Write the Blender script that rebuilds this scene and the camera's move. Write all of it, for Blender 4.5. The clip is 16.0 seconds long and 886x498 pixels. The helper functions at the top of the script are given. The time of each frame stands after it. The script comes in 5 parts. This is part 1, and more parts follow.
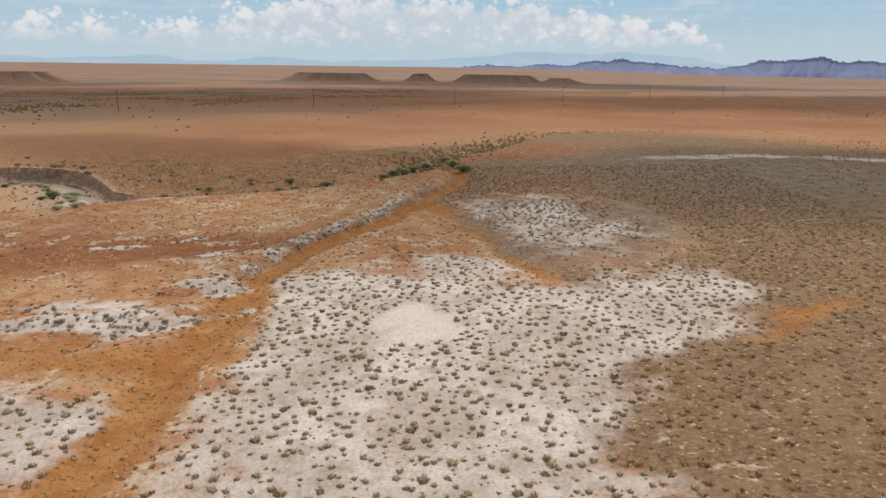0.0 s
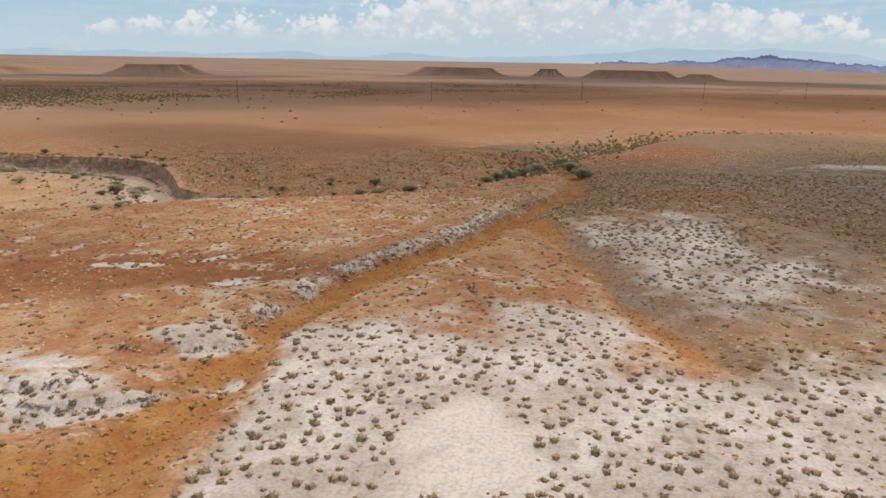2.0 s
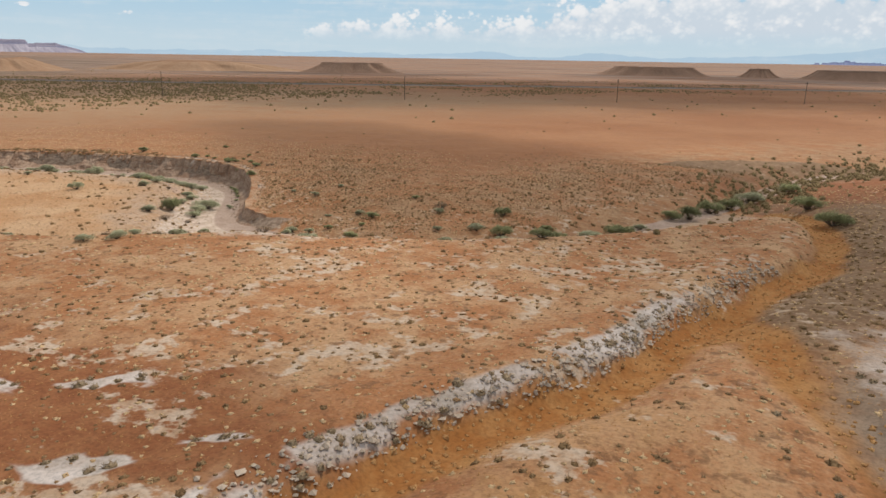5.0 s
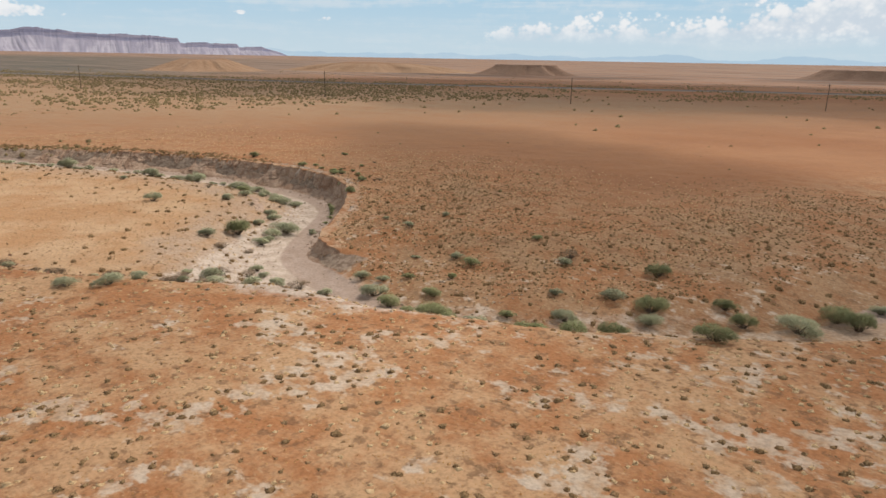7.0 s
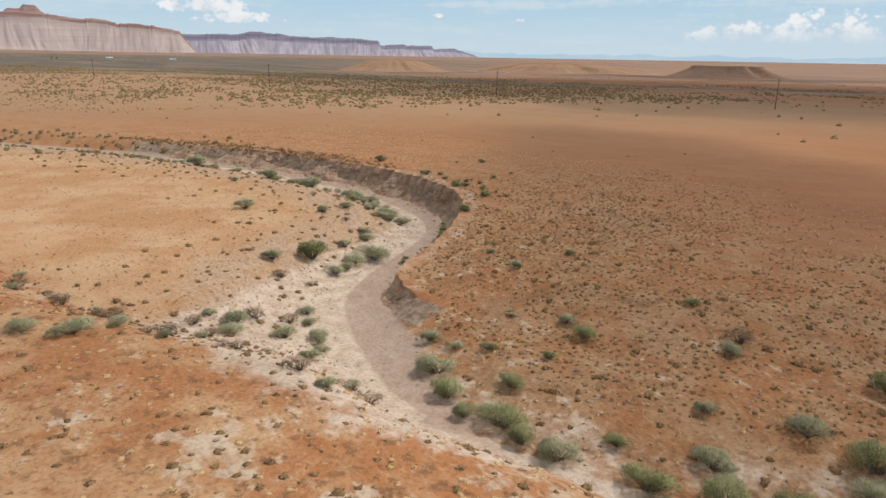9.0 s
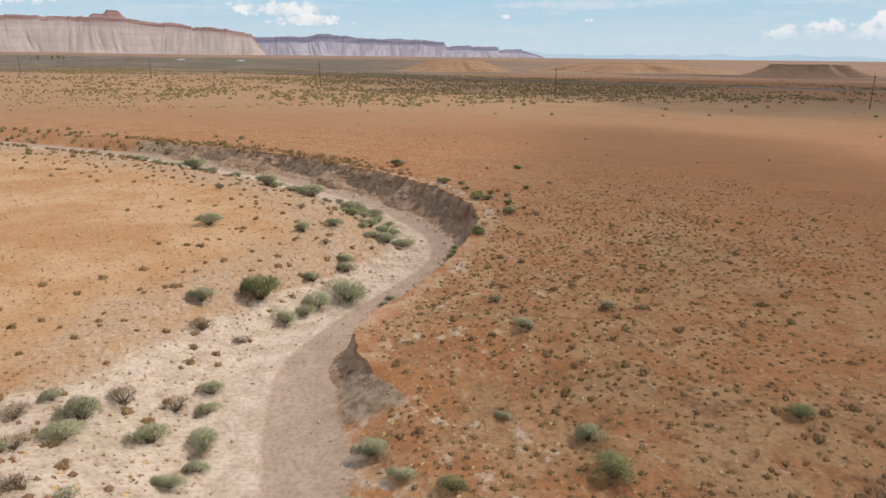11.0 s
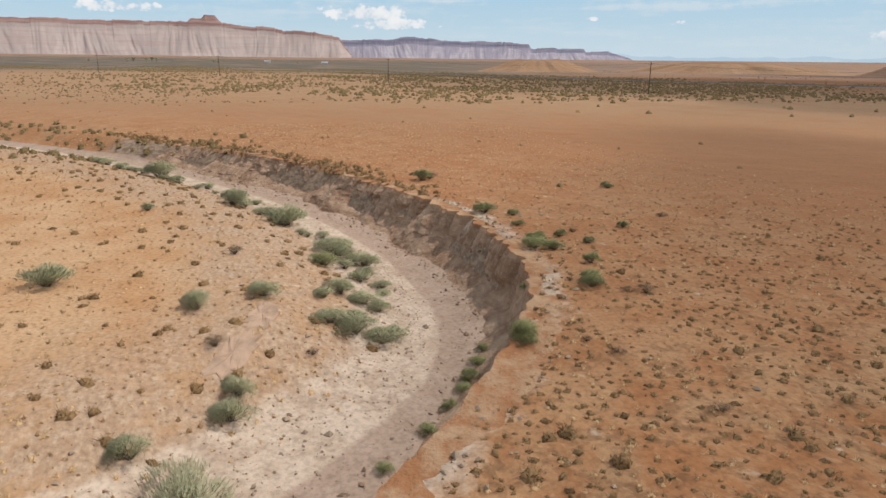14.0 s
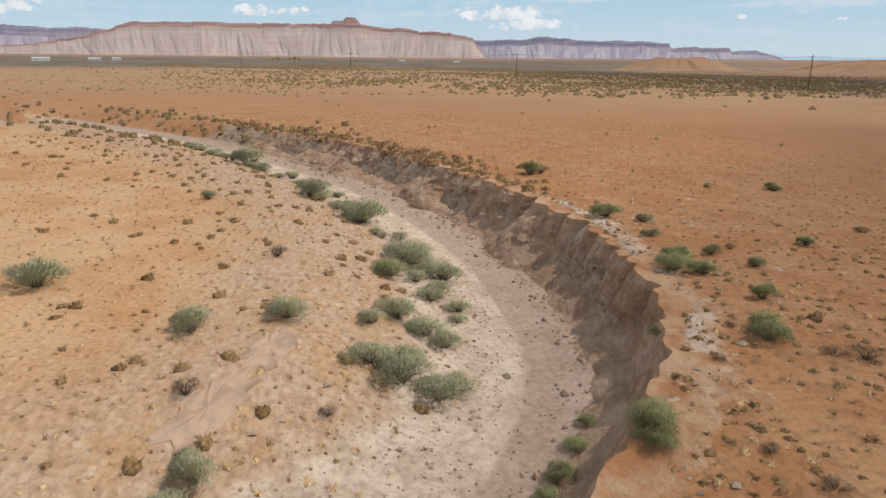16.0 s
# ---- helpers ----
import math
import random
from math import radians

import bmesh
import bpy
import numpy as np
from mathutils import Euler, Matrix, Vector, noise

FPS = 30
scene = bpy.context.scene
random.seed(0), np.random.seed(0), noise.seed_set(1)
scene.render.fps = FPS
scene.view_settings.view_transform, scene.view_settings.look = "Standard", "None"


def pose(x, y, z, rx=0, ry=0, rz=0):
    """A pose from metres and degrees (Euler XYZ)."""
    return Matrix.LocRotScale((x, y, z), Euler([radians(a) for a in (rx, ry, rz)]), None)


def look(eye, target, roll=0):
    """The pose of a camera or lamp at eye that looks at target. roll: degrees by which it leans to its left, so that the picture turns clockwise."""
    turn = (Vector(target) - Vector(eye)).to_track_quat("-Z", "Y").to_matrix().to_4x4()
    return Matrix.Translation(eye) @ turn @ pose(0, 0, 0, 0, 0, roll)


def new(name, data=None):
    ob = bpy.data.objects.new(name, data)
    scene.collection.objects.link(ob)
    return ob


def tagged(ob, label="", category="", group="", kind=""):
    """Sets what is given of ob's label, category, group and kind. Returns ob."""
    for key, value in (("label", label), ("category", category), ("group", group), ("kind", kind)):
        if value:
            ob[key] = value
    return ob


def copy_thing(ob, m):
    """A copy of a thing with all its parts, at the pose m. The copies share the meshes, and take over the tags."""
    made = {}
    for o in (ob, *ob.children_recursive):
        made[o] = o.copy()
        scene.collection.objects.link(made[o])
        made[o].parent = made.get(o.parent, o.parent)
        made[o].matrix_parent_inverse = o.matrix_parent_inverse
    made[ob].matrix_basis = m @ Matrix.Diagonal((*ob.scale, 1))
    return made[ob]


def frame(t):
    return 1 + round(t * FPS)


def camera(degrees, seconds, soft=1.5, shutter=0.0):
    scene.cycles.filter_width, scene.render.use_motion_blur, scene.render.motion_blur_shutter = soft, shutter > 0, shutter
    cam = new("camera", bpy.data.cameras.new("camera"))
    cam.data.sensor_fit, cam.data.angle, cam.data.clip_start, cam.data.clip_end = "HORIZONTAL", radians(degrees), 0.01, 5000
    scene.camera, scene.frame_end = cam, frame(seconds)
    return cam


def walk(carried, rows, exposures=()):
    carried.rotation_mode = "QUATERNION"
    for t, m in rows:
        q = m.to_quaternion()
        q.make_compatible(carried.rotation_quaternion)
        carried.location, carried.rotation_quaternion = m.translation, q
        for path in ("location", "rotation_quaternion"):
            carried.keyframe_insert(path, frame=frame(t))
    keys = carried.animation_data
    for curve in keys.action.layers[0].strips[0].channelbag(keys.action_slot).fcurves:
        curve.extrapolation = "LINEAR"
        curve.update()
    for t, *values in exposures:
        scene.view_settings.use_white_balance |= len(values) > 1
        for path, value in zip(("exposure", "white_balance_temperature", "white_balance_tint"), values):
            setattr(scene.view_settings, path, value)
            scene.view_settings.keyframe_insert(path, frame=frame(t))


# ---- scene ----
# camera and its flight: seconds, x, y, z, yaw, pitch, roll
cam = camera(66.41, 16.0, soft=1.5)
ROWS = [
    (0, 0.000, 0.000, 20.500, -0.069, -15.086, -0.684),
    (0.5, 0.699, 5.787, 19.865, 2.279, -15.225, -0.745),
    (1, 1.334, 11.290, 19.297, 5.029, -15.351, -0.783),
    (1.5, 1.819, 17.873, 18.693, 7.882, -15.454, -0.811),
    (2, 2.002, 24.234, 18.108, 10.479, -15.520, -0.873),
    (2.5, 1.869, 30.755, 17.602, 13.025, -15.583, -0.917),
    (3, 1.628, 37.234, 17.180, 15.579, -15.612, -0.902),
    (3.5, 1.184, 43.351, 16.713, 18.129, -15.631, -0.835),
    (4, 0.432, 49.840, 16.211, 20.892, -15.643, -0.818),
    (6.5, -7.706, 80.876, 14.520, 35.993, -15.742, -0.990),
    (7, -9.765, 86.283, 14.260, 40.613, -15.693, -0.979),
    (7.5, -11.866, 91.192, 13.963, 45.415, -15.659, -0.991),
    (8, -13.947, 95.555, 13.675, 50.177, -15.679, -1.009),
    (8.5, -16.193, 99.629, 13.342, 53.848, -15.769, -0.997),
    (11, -29.733, 116.630, 11.164, 61.451, -15.789, -0.630),
    (11.5, -33.814, 119.949, 10.521, 64.596, -15.833, -0.576),
    (12, -38.019, 123.142, 9.924, 67.148, -15.837, -0.533),
    (12.5, -42.384, 126.113, 9.296, 67.757, -15.797, -0.539),
    (13, -46.824, 128.878, 8.742, 67.789, -15.732, -0.540),
    (13.5, -51.008, 131.310, 8.197, 67.810, -15.637, -0.551),
    (14, -54.547, 133.318, 7.623, 68.341, -15.616, -0.551),
    (14.5, -57.411, 134.906, 7.058, 71.329, -15.640, -0.546),
    (15, -59.821, 136.186, 6.515, 74.597, -15.655, -0.494),
    (15.5, -61.839, 137.221, 5.939, 76.909, -15.635, -0.452),
    (16, -63.602, 138.061, 5.354, 79.143, -15.659, -0.414),
]
walk(cam, [(t, pose(x, y, z, 90 + pitch, roll, yaw)) for t, x, y, z, yaw, pitch, roll in ROWS],
     exposures=[(0, -0.56), (1.5, -0.52), (4, -0.44), (8, -0.40), (12, -0.37), (16, -0.41)])

# ---- world, sun ----
SUN_AZ, SUN_EL = 12.0, 57.0          # degrees clockwise from +y, degrees above the plain
world = bpy.data.worlds.new("sky")
scene.world = world
world.use_nodes = True


def sky_nodes():
    nt = world.node_tree
    nt.nodes.clear()
    N, L = nt.nodes.new, nt.links.new
    out, bg = N("ShaderNodeOutputWorld"), N("ShaderNodeBackground")
    sky = N("ShaderNodeTexSky")
    sky.sky_type, sky.sun_disc = "NISHITA", False
    sky.sun_elevation, sky.sun_rotation = radians(SUN_EL), radians(SUN_AZ)
    sky.altitude, sky.air_density, sky.dust_density, sky.ozone_density = 1300, 1.0, 0.6, 1.2
    co = N("ShaderNodeTexCoord")
    sep = N("ShaderNodeSeparateXYZ")
    L(co.outputs["Generated"], sep.inputs[0])

    def m(op, a, b=0.0, c=0.0, clamp=False):
        n = N("ShaderNodeMath")
        n.operation, n.use_clamp = op, clamp
        for i, v in enumerate((a, b, c)):
            if isinstance(v, (int, float)):
                n.inputs[i].default_value = v
            else:
                L(v, n.inputs[i])
        return n.outputs[0]

    def ramp(v, lo, hi):
        n = N("ShaderNodeMapRange")
        n.interpolation_type = "SMOOTHSTEP"
        L(v, n.inputs[0])
        n.inputs[1].default_value, n.inputs[2].default_value = lo, hi
        return n.outputs[0]

    el = sep.outputs[2]
    az = m("ARCTAN2", m("MULTIPLY", sep.outputs[0], -1.0), sep.outputs[1])

    def field(a, b, c, size, detail, rough):
        v = N("ShaderNodeCombineXYZ")
        L(m("MULTIPLY", az, a), v.inputs[0])
        L(m("MULTIPLY", el, b), v.inputs[1])
        v.inputs[2].default_value = c
        n = N("ShaderNodeTexNoise")
        L(v.outputs[0], n.inputs["Vector"])
        n.inputs["Scale"].default_value, n.inputs["Detail"].default_value, n.inputs["Roughness"].default_value = size, detail, rough
        return n.outputs[0]

    def tint(fac, a, b):
        n = N("ShaderNodeMix")
        n.data_type = "RGBA"
        L(fac, n.inputs[0])
        for v, k in ((a, 6), (b, 7)):
            if isinstance(v, tuple):
                n.inputs[k].default_value = (*v, 1)
            else:
                L(v, n.inputs[k])
        return n.outputs[2]

    # clear air: pale towards the horizon, the physical sky overhead
    skyc = N("ShaderNodeVectorMath")
    skyc.operation = "SCALE"
    L(sky.outputs[0], skyc.inputs[0])
    skyc.inputs["Scale"].default_value = 0.105
    air = tint(ramp(el, 0.0, 0.12), (0.70, 0.88, 1.0), (0.52, 0.79, 1.0))
    high = tint(ramp(field(3, 4, 11.0, 1.0, 6, 0.55), 0.34, 0.58), skyc.outputs[0], (0.72, 0.73, 0.73))
    air = tint(ramp(el, 0.10, 0.45), air, high)
    # a bank of cumulus to the north, a few small puffs to the west, veils above
    def puffs(size, c):
        v = N("ShaderNodeCombineXYZ")
        L(az, v.inputs[0])
        L(m("MULTIPLY", el, 1.25), v.inputs[1])
        v.inputs[2].default_value = c
        n = N("ShaderNodeTexVoronoi")
        n.feature = "SMOOTH_F1"
        n.inputs["Smoothness"].default_value = 0.35
        L(v.outputs[0], n.inputs["Vector"])
        n.inputs["Scale"].default_value = size
        return m("SUBTRACT", 1.0, n.outputs["Distance"])

    fluff = m("MULTIPLY_ADD", puffs(34, 0.0), 0.5, m("MULTIPLY_ADD", puffs(85, 0.3), 0.3, m("MULTIPLY", puffs(190, 0.7), 0.2)))
    rough, veil = field(45, 60, 3.0, 1.0, 6, 0.6), field(5, 60, 7.0, 1.0, 7, 0.6)
    fluff = m("MULTIPLY_ADD", rough, 0.35, m("MULTIPLY", fluff, 0.65))
    tall = m("MULTIPLY", ramp(az, 0.40, 0.12), ramp(az, -0.40, -0.02))
    top = m("MULTIPLY_ADD", tall, 0.044, m("MULTIPLY_ADD", m("MULTIPLY", ramp(az, 0.74, 0.60), ramp(az, -0.52, -0.30)), 0.068, -0.012))
    bank = m("MULTIPLY", m("SUBTRACT", top, el), 34.0)

    def puff(a, e, w, h):
        u, v = m("DIVIDE", m("SUBTRACT", az, a), w), m("DIVIDE", m("SUBTRACT", el, e), h)
        return m("SUBTRACT", 0.55, m("MULTIPLY_ADD", u, u, m("MULTIPLY", v, v)))

    for row in ((1.30, 0.060, 0.075, 0.018), (1.27, 0.047, 0.085, 0.012), (0.875, 0.049, 0.016, 0.006), (0.985, 0.056, 0.013, 0.004), (1.42, 0.055, 0.014, 0.004), (1.93, 0.058, 0.05, 0.015), (1.62, 0.062, 0.07, 0.010)):
        bank = m("MAXIMUM", bank, puff(*row))
    cum = m("MULTIPLY_ADD", m("SUBTRACT", fluff, 0.50), 3.6, bank)
    dense = m("MULTIPLY", ramp(cum, 0.0, 0.5), ramp(el, 0.016, 0.046))
    thin = m("MULTIPLY", ramp(m("MULTIPLY_ADD", rough, 0.3, m("MULTIPLY", veil, 0.7)), 0.46, 0.64), m("MULTIPLY_ADD", ramp(el, 0.05, 0.085), 0.45, 0.30))
    low = m("MULTIPLY", ramp(el, 0.06, 0.012), 0.45)
    white = tint(ramp(m("MULTIPLY_ADD", fluff, 1.0, m("MULTIPLY", ramp(cum, 1.6, 0.0), 0.12)), 0.46, 0.70), (0.80, 0.90, 1.0), (1.12, 1.14, 1.16))
    c = tint(low, air, (0.76, 0.91, 1.0))
    # the farthest range, a faint silhouette under the bank
    crest = m("MULTIPLY_ADD", field(11, 0, 21.0, 1.0, 5, 0.5), 0.026, m("MULTIPLY_ADD", m("MULTIPLY", ramp(az, 0.06, -0.12), ramp(az, -0.42, -0.28)), 0.013, -0.006))
    c = tint(m("MULTIPLY", ramp(m("SUBTRACT", crest, el), -0.0006, 0.0008), 0.7), c, (0.52, 0.72, 0.90))
    c = tint(thin, c, (0.90, 0.98, 1.04))
    c = tint(dense, c, white)
    L(c, bg.inputs[0])
    bg.inputs[1].default_value = 1.0
    L(bg.outputs[0], out.inputs[0])


sky_nodes()
sun_data = bpy.data.lights.new("sun", "SUN")
sun_data.energy, sun_data.angle, sun_data.color = 4.0, radians(0.53), (1.0, 0.94, 0.86)
sun = new("sun", sun_data)
sa, se = radians(SUN_AZ), radians(SUN_EL)
sun.matrix_world = look((60 * math.sin(sa) * math.cos(se), 60 * math.cos(sa) * math.cos(se), 60 * math.sin(se)), (0, 0, 0))

# ---- the lie of the land ----


def lattice(ix, iy, seed):
    h = (ix.astype(np.int64) * 374761393 + iy.astype(np.int64) * 668265263 + seed * 974634721) & 0xFFFFFFFF
    h = ((h ^ (h >> 13)) * 1274126177) & 0xFFFFFFFF
    return ((h ^ (h >> 16)) & 0xFFFF) / 65535.0


def vnoise(x, y, seed=0):
    ix, iy = np.floor(x), np.floor(y)
    fx, fy = x - ix, y - iy
    ix, iy = ix.astype(np.int64), iy.astype(np.int64)
    fx, fy = fx * fx * (3 - 2 * fx), fy * fy * (3 - 2 * fy)
    a, b = lattice(ix, iy, seed), lattice(ix + 1, iy, seed)
    c, d = lattice(ix, iy + 1, seed), lattice(ix + 1, iy + 1, seed)
    return (a * (1 - fx) + b * fx) * (1 - fy) + (c * (1 - fx) + d * fx) * fy


def fbm(x, y, size, octaves=4, seed=0):
    """Noise from 0 to 1 with blots of that many metres."""
    v, amp, tot, f = 0.0, 1.0, 0.0, 1.0 / size
    for o in range(octaves):
        v = v + amp * vnoise(x * f + 17.3 * o, y * f - 9.1 * o, seed + o)
        tot, amp, f = tot + amp, amp * 0.55, f * 2.03
    return v / tot


def smooth(v, lo, hi):
    t = np.clip((v - lo) / (hi - lo), 0, 1)
    return t * t * (3 - 2 * t)


def spline(rows, step):
    """Catmull-Rom through rows (x, y, more...), a row about every step metres."""
    p = np.array(rows, float)
    p = np.vstack([2 * p[0] - p[1], p, 2 * p[-1] - p[-2]])
    out = []
    for i in range(1, len(p) - 2):
        n = min(12, max(2, int(np.hypot(*(p[i + 1, :2] - p[i, :2])) / step)))
        for k in range(n):
            t = k / n
            out.append(0.5 * (2 * p[i] + (p[i + 1] - p[i - 1]) * t + (2 * p[i - 1] - 5 * p[i] + 4 * p[i + 1] - p[i + 2]) * t * t
                              + (3 * p[i] - p[i - 1] - 3 * p[i + 1] + p[i + 2]) * t ** 3))
    return np.array(out + [p[-2]])


def near_line(x, y, line, reach=None):
    """Distance to a line of rows, the side (+1: right of its course), and the row's other columns there; past reach metres it is far."""
    if reach and x.ndim:
        lo, hi = line[:, :2].min(0) - reach, line[:, :2].max(0) + reach
        k = (x > lo[0]) & (x < hi[0]) & (y > lo[1]) & (y < hi[1])
        d, sd = np.full(x.shape, 1e3), np.ones(x.shape)
        if k.any():
            d[k], sd[k], _ = near_line(x[k], y[k], line)
        return d, sd, None
    best = np.full(x.shape, 1e9)
    side = np.ones(x.shape)
    cols = np.zeros((line.shape[1] - 2,) + x.shape)
    for a, b in zip(line[:-1], line[1:]):
        dx, dy = b[0] - a[0], b[1] - a[1]
        t = np.clip(((x - a[0]) * dx + (y - a[1]) * dy) / (dx * dx + dy * dy), 0, 1)
        d = np.hypot(x - a[0] - t * dx, y - a[1] - t * dy)
        k = d < best
        best = np.where(k, d, best)
        side = np.where(k, np.where((x - a[0]) * dy - (y - a[1]) * dx > 0, 1.0, -1.0), side)
        for c in range(len(cols)):
            cols[c] = np.where(k, a[c + 2] + t * (b[c + 2] - a[c + 2]), cols[c])
    return best, side, cols


# the wash, from east to west: x, y, half width of the bed, height of the bed, width of the north bank, width of the south bank, height of the north rim
WASH = spline([(900, 420, 2, -5.0, 6, 12, -4), (172, 266, 1.5, -4.6, 3, 10, -3.6), (91, 263, 1.5, -4.6, 3, 10, -3.6), (47, 256, 1.5, -4.6, 4, 9, -3.6)]
              + [(22, 228, 1.4, -4.6, 6, 16, -3.4), (4, 198, 1.6, -4.7, 8, 22, -3.2), (-6, 170, 1.6, -4.8, 9, 20, -3.1), (-14, 150, 1.2, -4.8, 9, 14, -3.2), (-25, 133, 1.0, -4.8, 8, 7, -3.5)]
              + [(-36, 124, 0.8, -4.9, 8, 4, -3.7), (-46, 121, 1.5, -5.2, 7, 4, -4.1), (-54, 122.4, 2.4, -5.5, 5, 7, -4.3), (-60, 124.2, 2.3, -5.6, 2.4, 11, -4.1), (-65, 126.6, 2.2, -5.6, 1.0, 10, -3.7)]
              + [(-70, 132, 2.4, -5.7, 1.2, 9, -3.5), (-74, 137.3, 2.1, -5.7, 1.5, 9, -3.2), (-79, 142.8, 1.6, -5.7, 1.7, 7, -2.75), (-85, 146, 2.1, -5.65, 1.5, 8, -2.5), (-92, 146.8, 2.2, -5.6, 1.8, 9, -2.45)]
              + [(-100, 146.5, 2.2, -5.5, 1.9, 9, -2.45), (-108, 145, 2.1, -5.4, 2.0, 9, -2.5), (-118, 142.3, 2.1, -5.3, 2.2, 9, -2.5), (-128, 138, 2.0, -5.2, 2.3, 8, -2.5), (-138, 132.8, 1.9, -5.1, 2.4, 8, -2.7)]
              + [(-148, 127, 1.8, -5.0, 3.0, 8, -3.0), (-162, 116.5, 1.6, -4.8, 5, 8, -3.0), (-185, 98, 1.5, -4.7, 8, 9, -3.0), (-240, 55, 1.5, -4.6, 9, 10, -3), (-900, -300, 2, -4.4, 9, 10, -3)], 2.5)
# the edge of the near terrace above the flood bar, from west to east
EDGE = spline([(-900, -420), (-200, 55), (-130, 80), (-90, 95), (-69, 102), (-62, 105.5), (-56, 109.5), (-50, 113), (-45, 114.5), (-40, 115.5),
               (-35, 117.5), (-28, 120.5), (-18, 128), (-9, 138), (2, 152), (60, 235), (900, 400)], 4)
# the side gully and its two arms
GULLY = spline([(-25, 10), (-21.5, 22), (-19.8, 34), (-20.2, 44), (-20.6, 51), (-19.2, 57), (-19.2, 62), (-19.5, 67), (-18.6, 73.5), (-17, 79), (-15.2, 85), (-12.5, 91), (-8, 98), (-5, 108), (-1, 119), (3.5, 130),
                (3.6, 142), (0, 156), (-4, 168)], 2)
ARM_EAST = spline([(12.2, 70), (10.3, 75), (7.3, 82), (5.6, 90), (3.3, 97), (0, 104), (-3.2, 111)], 2)
ARM_WEST = spline([(-70, 36), (-50, 43), (-36, 48.5), (-29, 52.5), (-23, 57), (-18.5, 60.5)], 2)


SHELVES = [(-24.2, 65.2, 4.2, 2.1, 28, 0.55), (-33, 56.6, 6.0, 1.7, 18, 0.35), (-25.2, 56.6, 3.6, 0.9, 25, 0.3), (-19.0, 58.6, 1.5, 1.0, 40, 0.3), (-16.4, 66.3, 1.6, 2.4, 10, 0.25)]


def inside(x, y, cx, cy, rx, ry, turn=0.0):
    """About 1 in the middle of an oval, 0.5 on its edge, 0 outside."""
    c, s = math.cos(radians(turn)), math.sin(radians(turn))
    u, v = ((x - cx) * c + (y - cy) * s) / rx, (-(x - cx) * s + (y - cy) * c) / ry
    return np.clip(1.25 - 0.75 * np.sqrt(u * u + v * v), 0, 1)


def height(x, y, fine=True):
    x, y = np.asarray(x, float), np.asarray(y, float)
    far = np.hypot(x + 30, y - 90)
    terrace = -1.0 + 0.015 * np.clip(x, -60, 30) + 0.5 * (fbm(x, y, 40, 3, 3) - 0.5) + 1.1 * np.exp(-((x - 75) / 40) ** 2 - ((y - 150) / 45) ** 2)
    bar = -3.75 + 0.6 * smooth(-x, 100, 190) + 0.35 * (fbm(x, y, 22, 3, 7) - 0.5)
    de, se_, _ = near_line(x, y, EDGE)
    s = -de * se_                                   # metres north of the terrace edge
    south = terrace + (bar - terrace) * smooth(s + 1.6 * (fbm(x, y, 5, 3, 5) - 0.5), -1.0, 5.0)
    north = -2.45 - 0.009 * np.clip(y - 150, 0, 300) + 0.3 * (fbm(x, y, 30, 3, 9) - 0.5)
    dw, side, (hw, zb, rn, rs, zr) = near_line(x, y, WASH)
    wob = 1.5 * (fbm(x, y, 3.5, 3, 11) - 0.5) * smooth(rn, 6, 1)
    north = zr + (north - zr) * smooth(dw - hw - rn, 0, 13) + 0.25 * (fbm(x, y, 3, 3, 15) - 0.5)
    back = 0.7 * smooth(rn, 3.2, 2.4)                # the cut bank stands in front of the slope
    tn = np.clip((dw - hw - back + wob * 0.5) / rn, 0, 1)
    ts = smooth(dw - hw + 1.6 * (fbm(x, y, 6, 2, 12) - 0.5), 0, rs)
    zbed = zb + 0.10 * (fbm(x, y, 2.5, 3, 13) - 0.5) + 0.05 * dw
    cliff = smooth(rn, 4.5, 2.5)
    pn = tn ** 0.8 * cliff + smooth(tn, 0, 1) * (1 - cliff)
    z = np.where(side > 0, zbed + (north - zbed) * pn, zbed + (south - zbed) * ts)
    # gullies
    dg, sg, _ = near_line(x, y, GULLY, 25)
    cut = smooth(y, 66, 74) * smooth(y, 150, 135)
    dgw = dg + 0.8 * (fbm(x, y, 3, 3, 21) - 0.5)
    z = z - (0.75 + 0.35 * cut) * np.exp(-(dgw / 2.4) ** 2) * smooth(dw, 2, 10)
    z = z + 0.5 * cut * np.where(sg < 0, 1, 0) * smooth(dgw, 1.3, 2.0) * smooth(dgw, 9, 3)
    for cx, cy, rx, ry, turn, lip in SHELVES:           # low shelves of hard pale crust with a broken edge
        z = z + lip * smooth(inside(x + 1.2 * (fbm(x, y, 1.8, 3, 25) - 0.5), y + 1.2 * (fbm(x, y, 1.8, 3, 26) - 0.5), cx, cy, rx, ry, turn), 0.44, 0.60)
    da, _, _ = near_line(x, y, ARM_EAST, 25)
    db, _, _ = near_line(x, y, ARM_WEST, 25)
    z = z - 0.6 * np.exp(-(da / 2.5) ** 2) - 0.5 * np.exp(-(db / 2.0) ** 2)
    if fine:
        near = smooth(far, 190, 120)
        z = z + near * (0.16 * (fbm(x, y, 2.2, 3, 31) - 0.5) + 0.07 * (fbm(x, y, 0.8, 2, 33) - 0.5)) * smooth(dw, 1.5, 6)
    az = np.degrees(np.arctan2(-(x + 40), y - 95))
    return z + (21 - 32 * smooth(-az, 4, 30) * smooth(az, -100, -60)) * smooth(far, 700, 4900) + 2.0 * (fbm(x, y, 260, 3, 41) - 0.5) * smooth(far, 350, 900)

# ---- materials ----


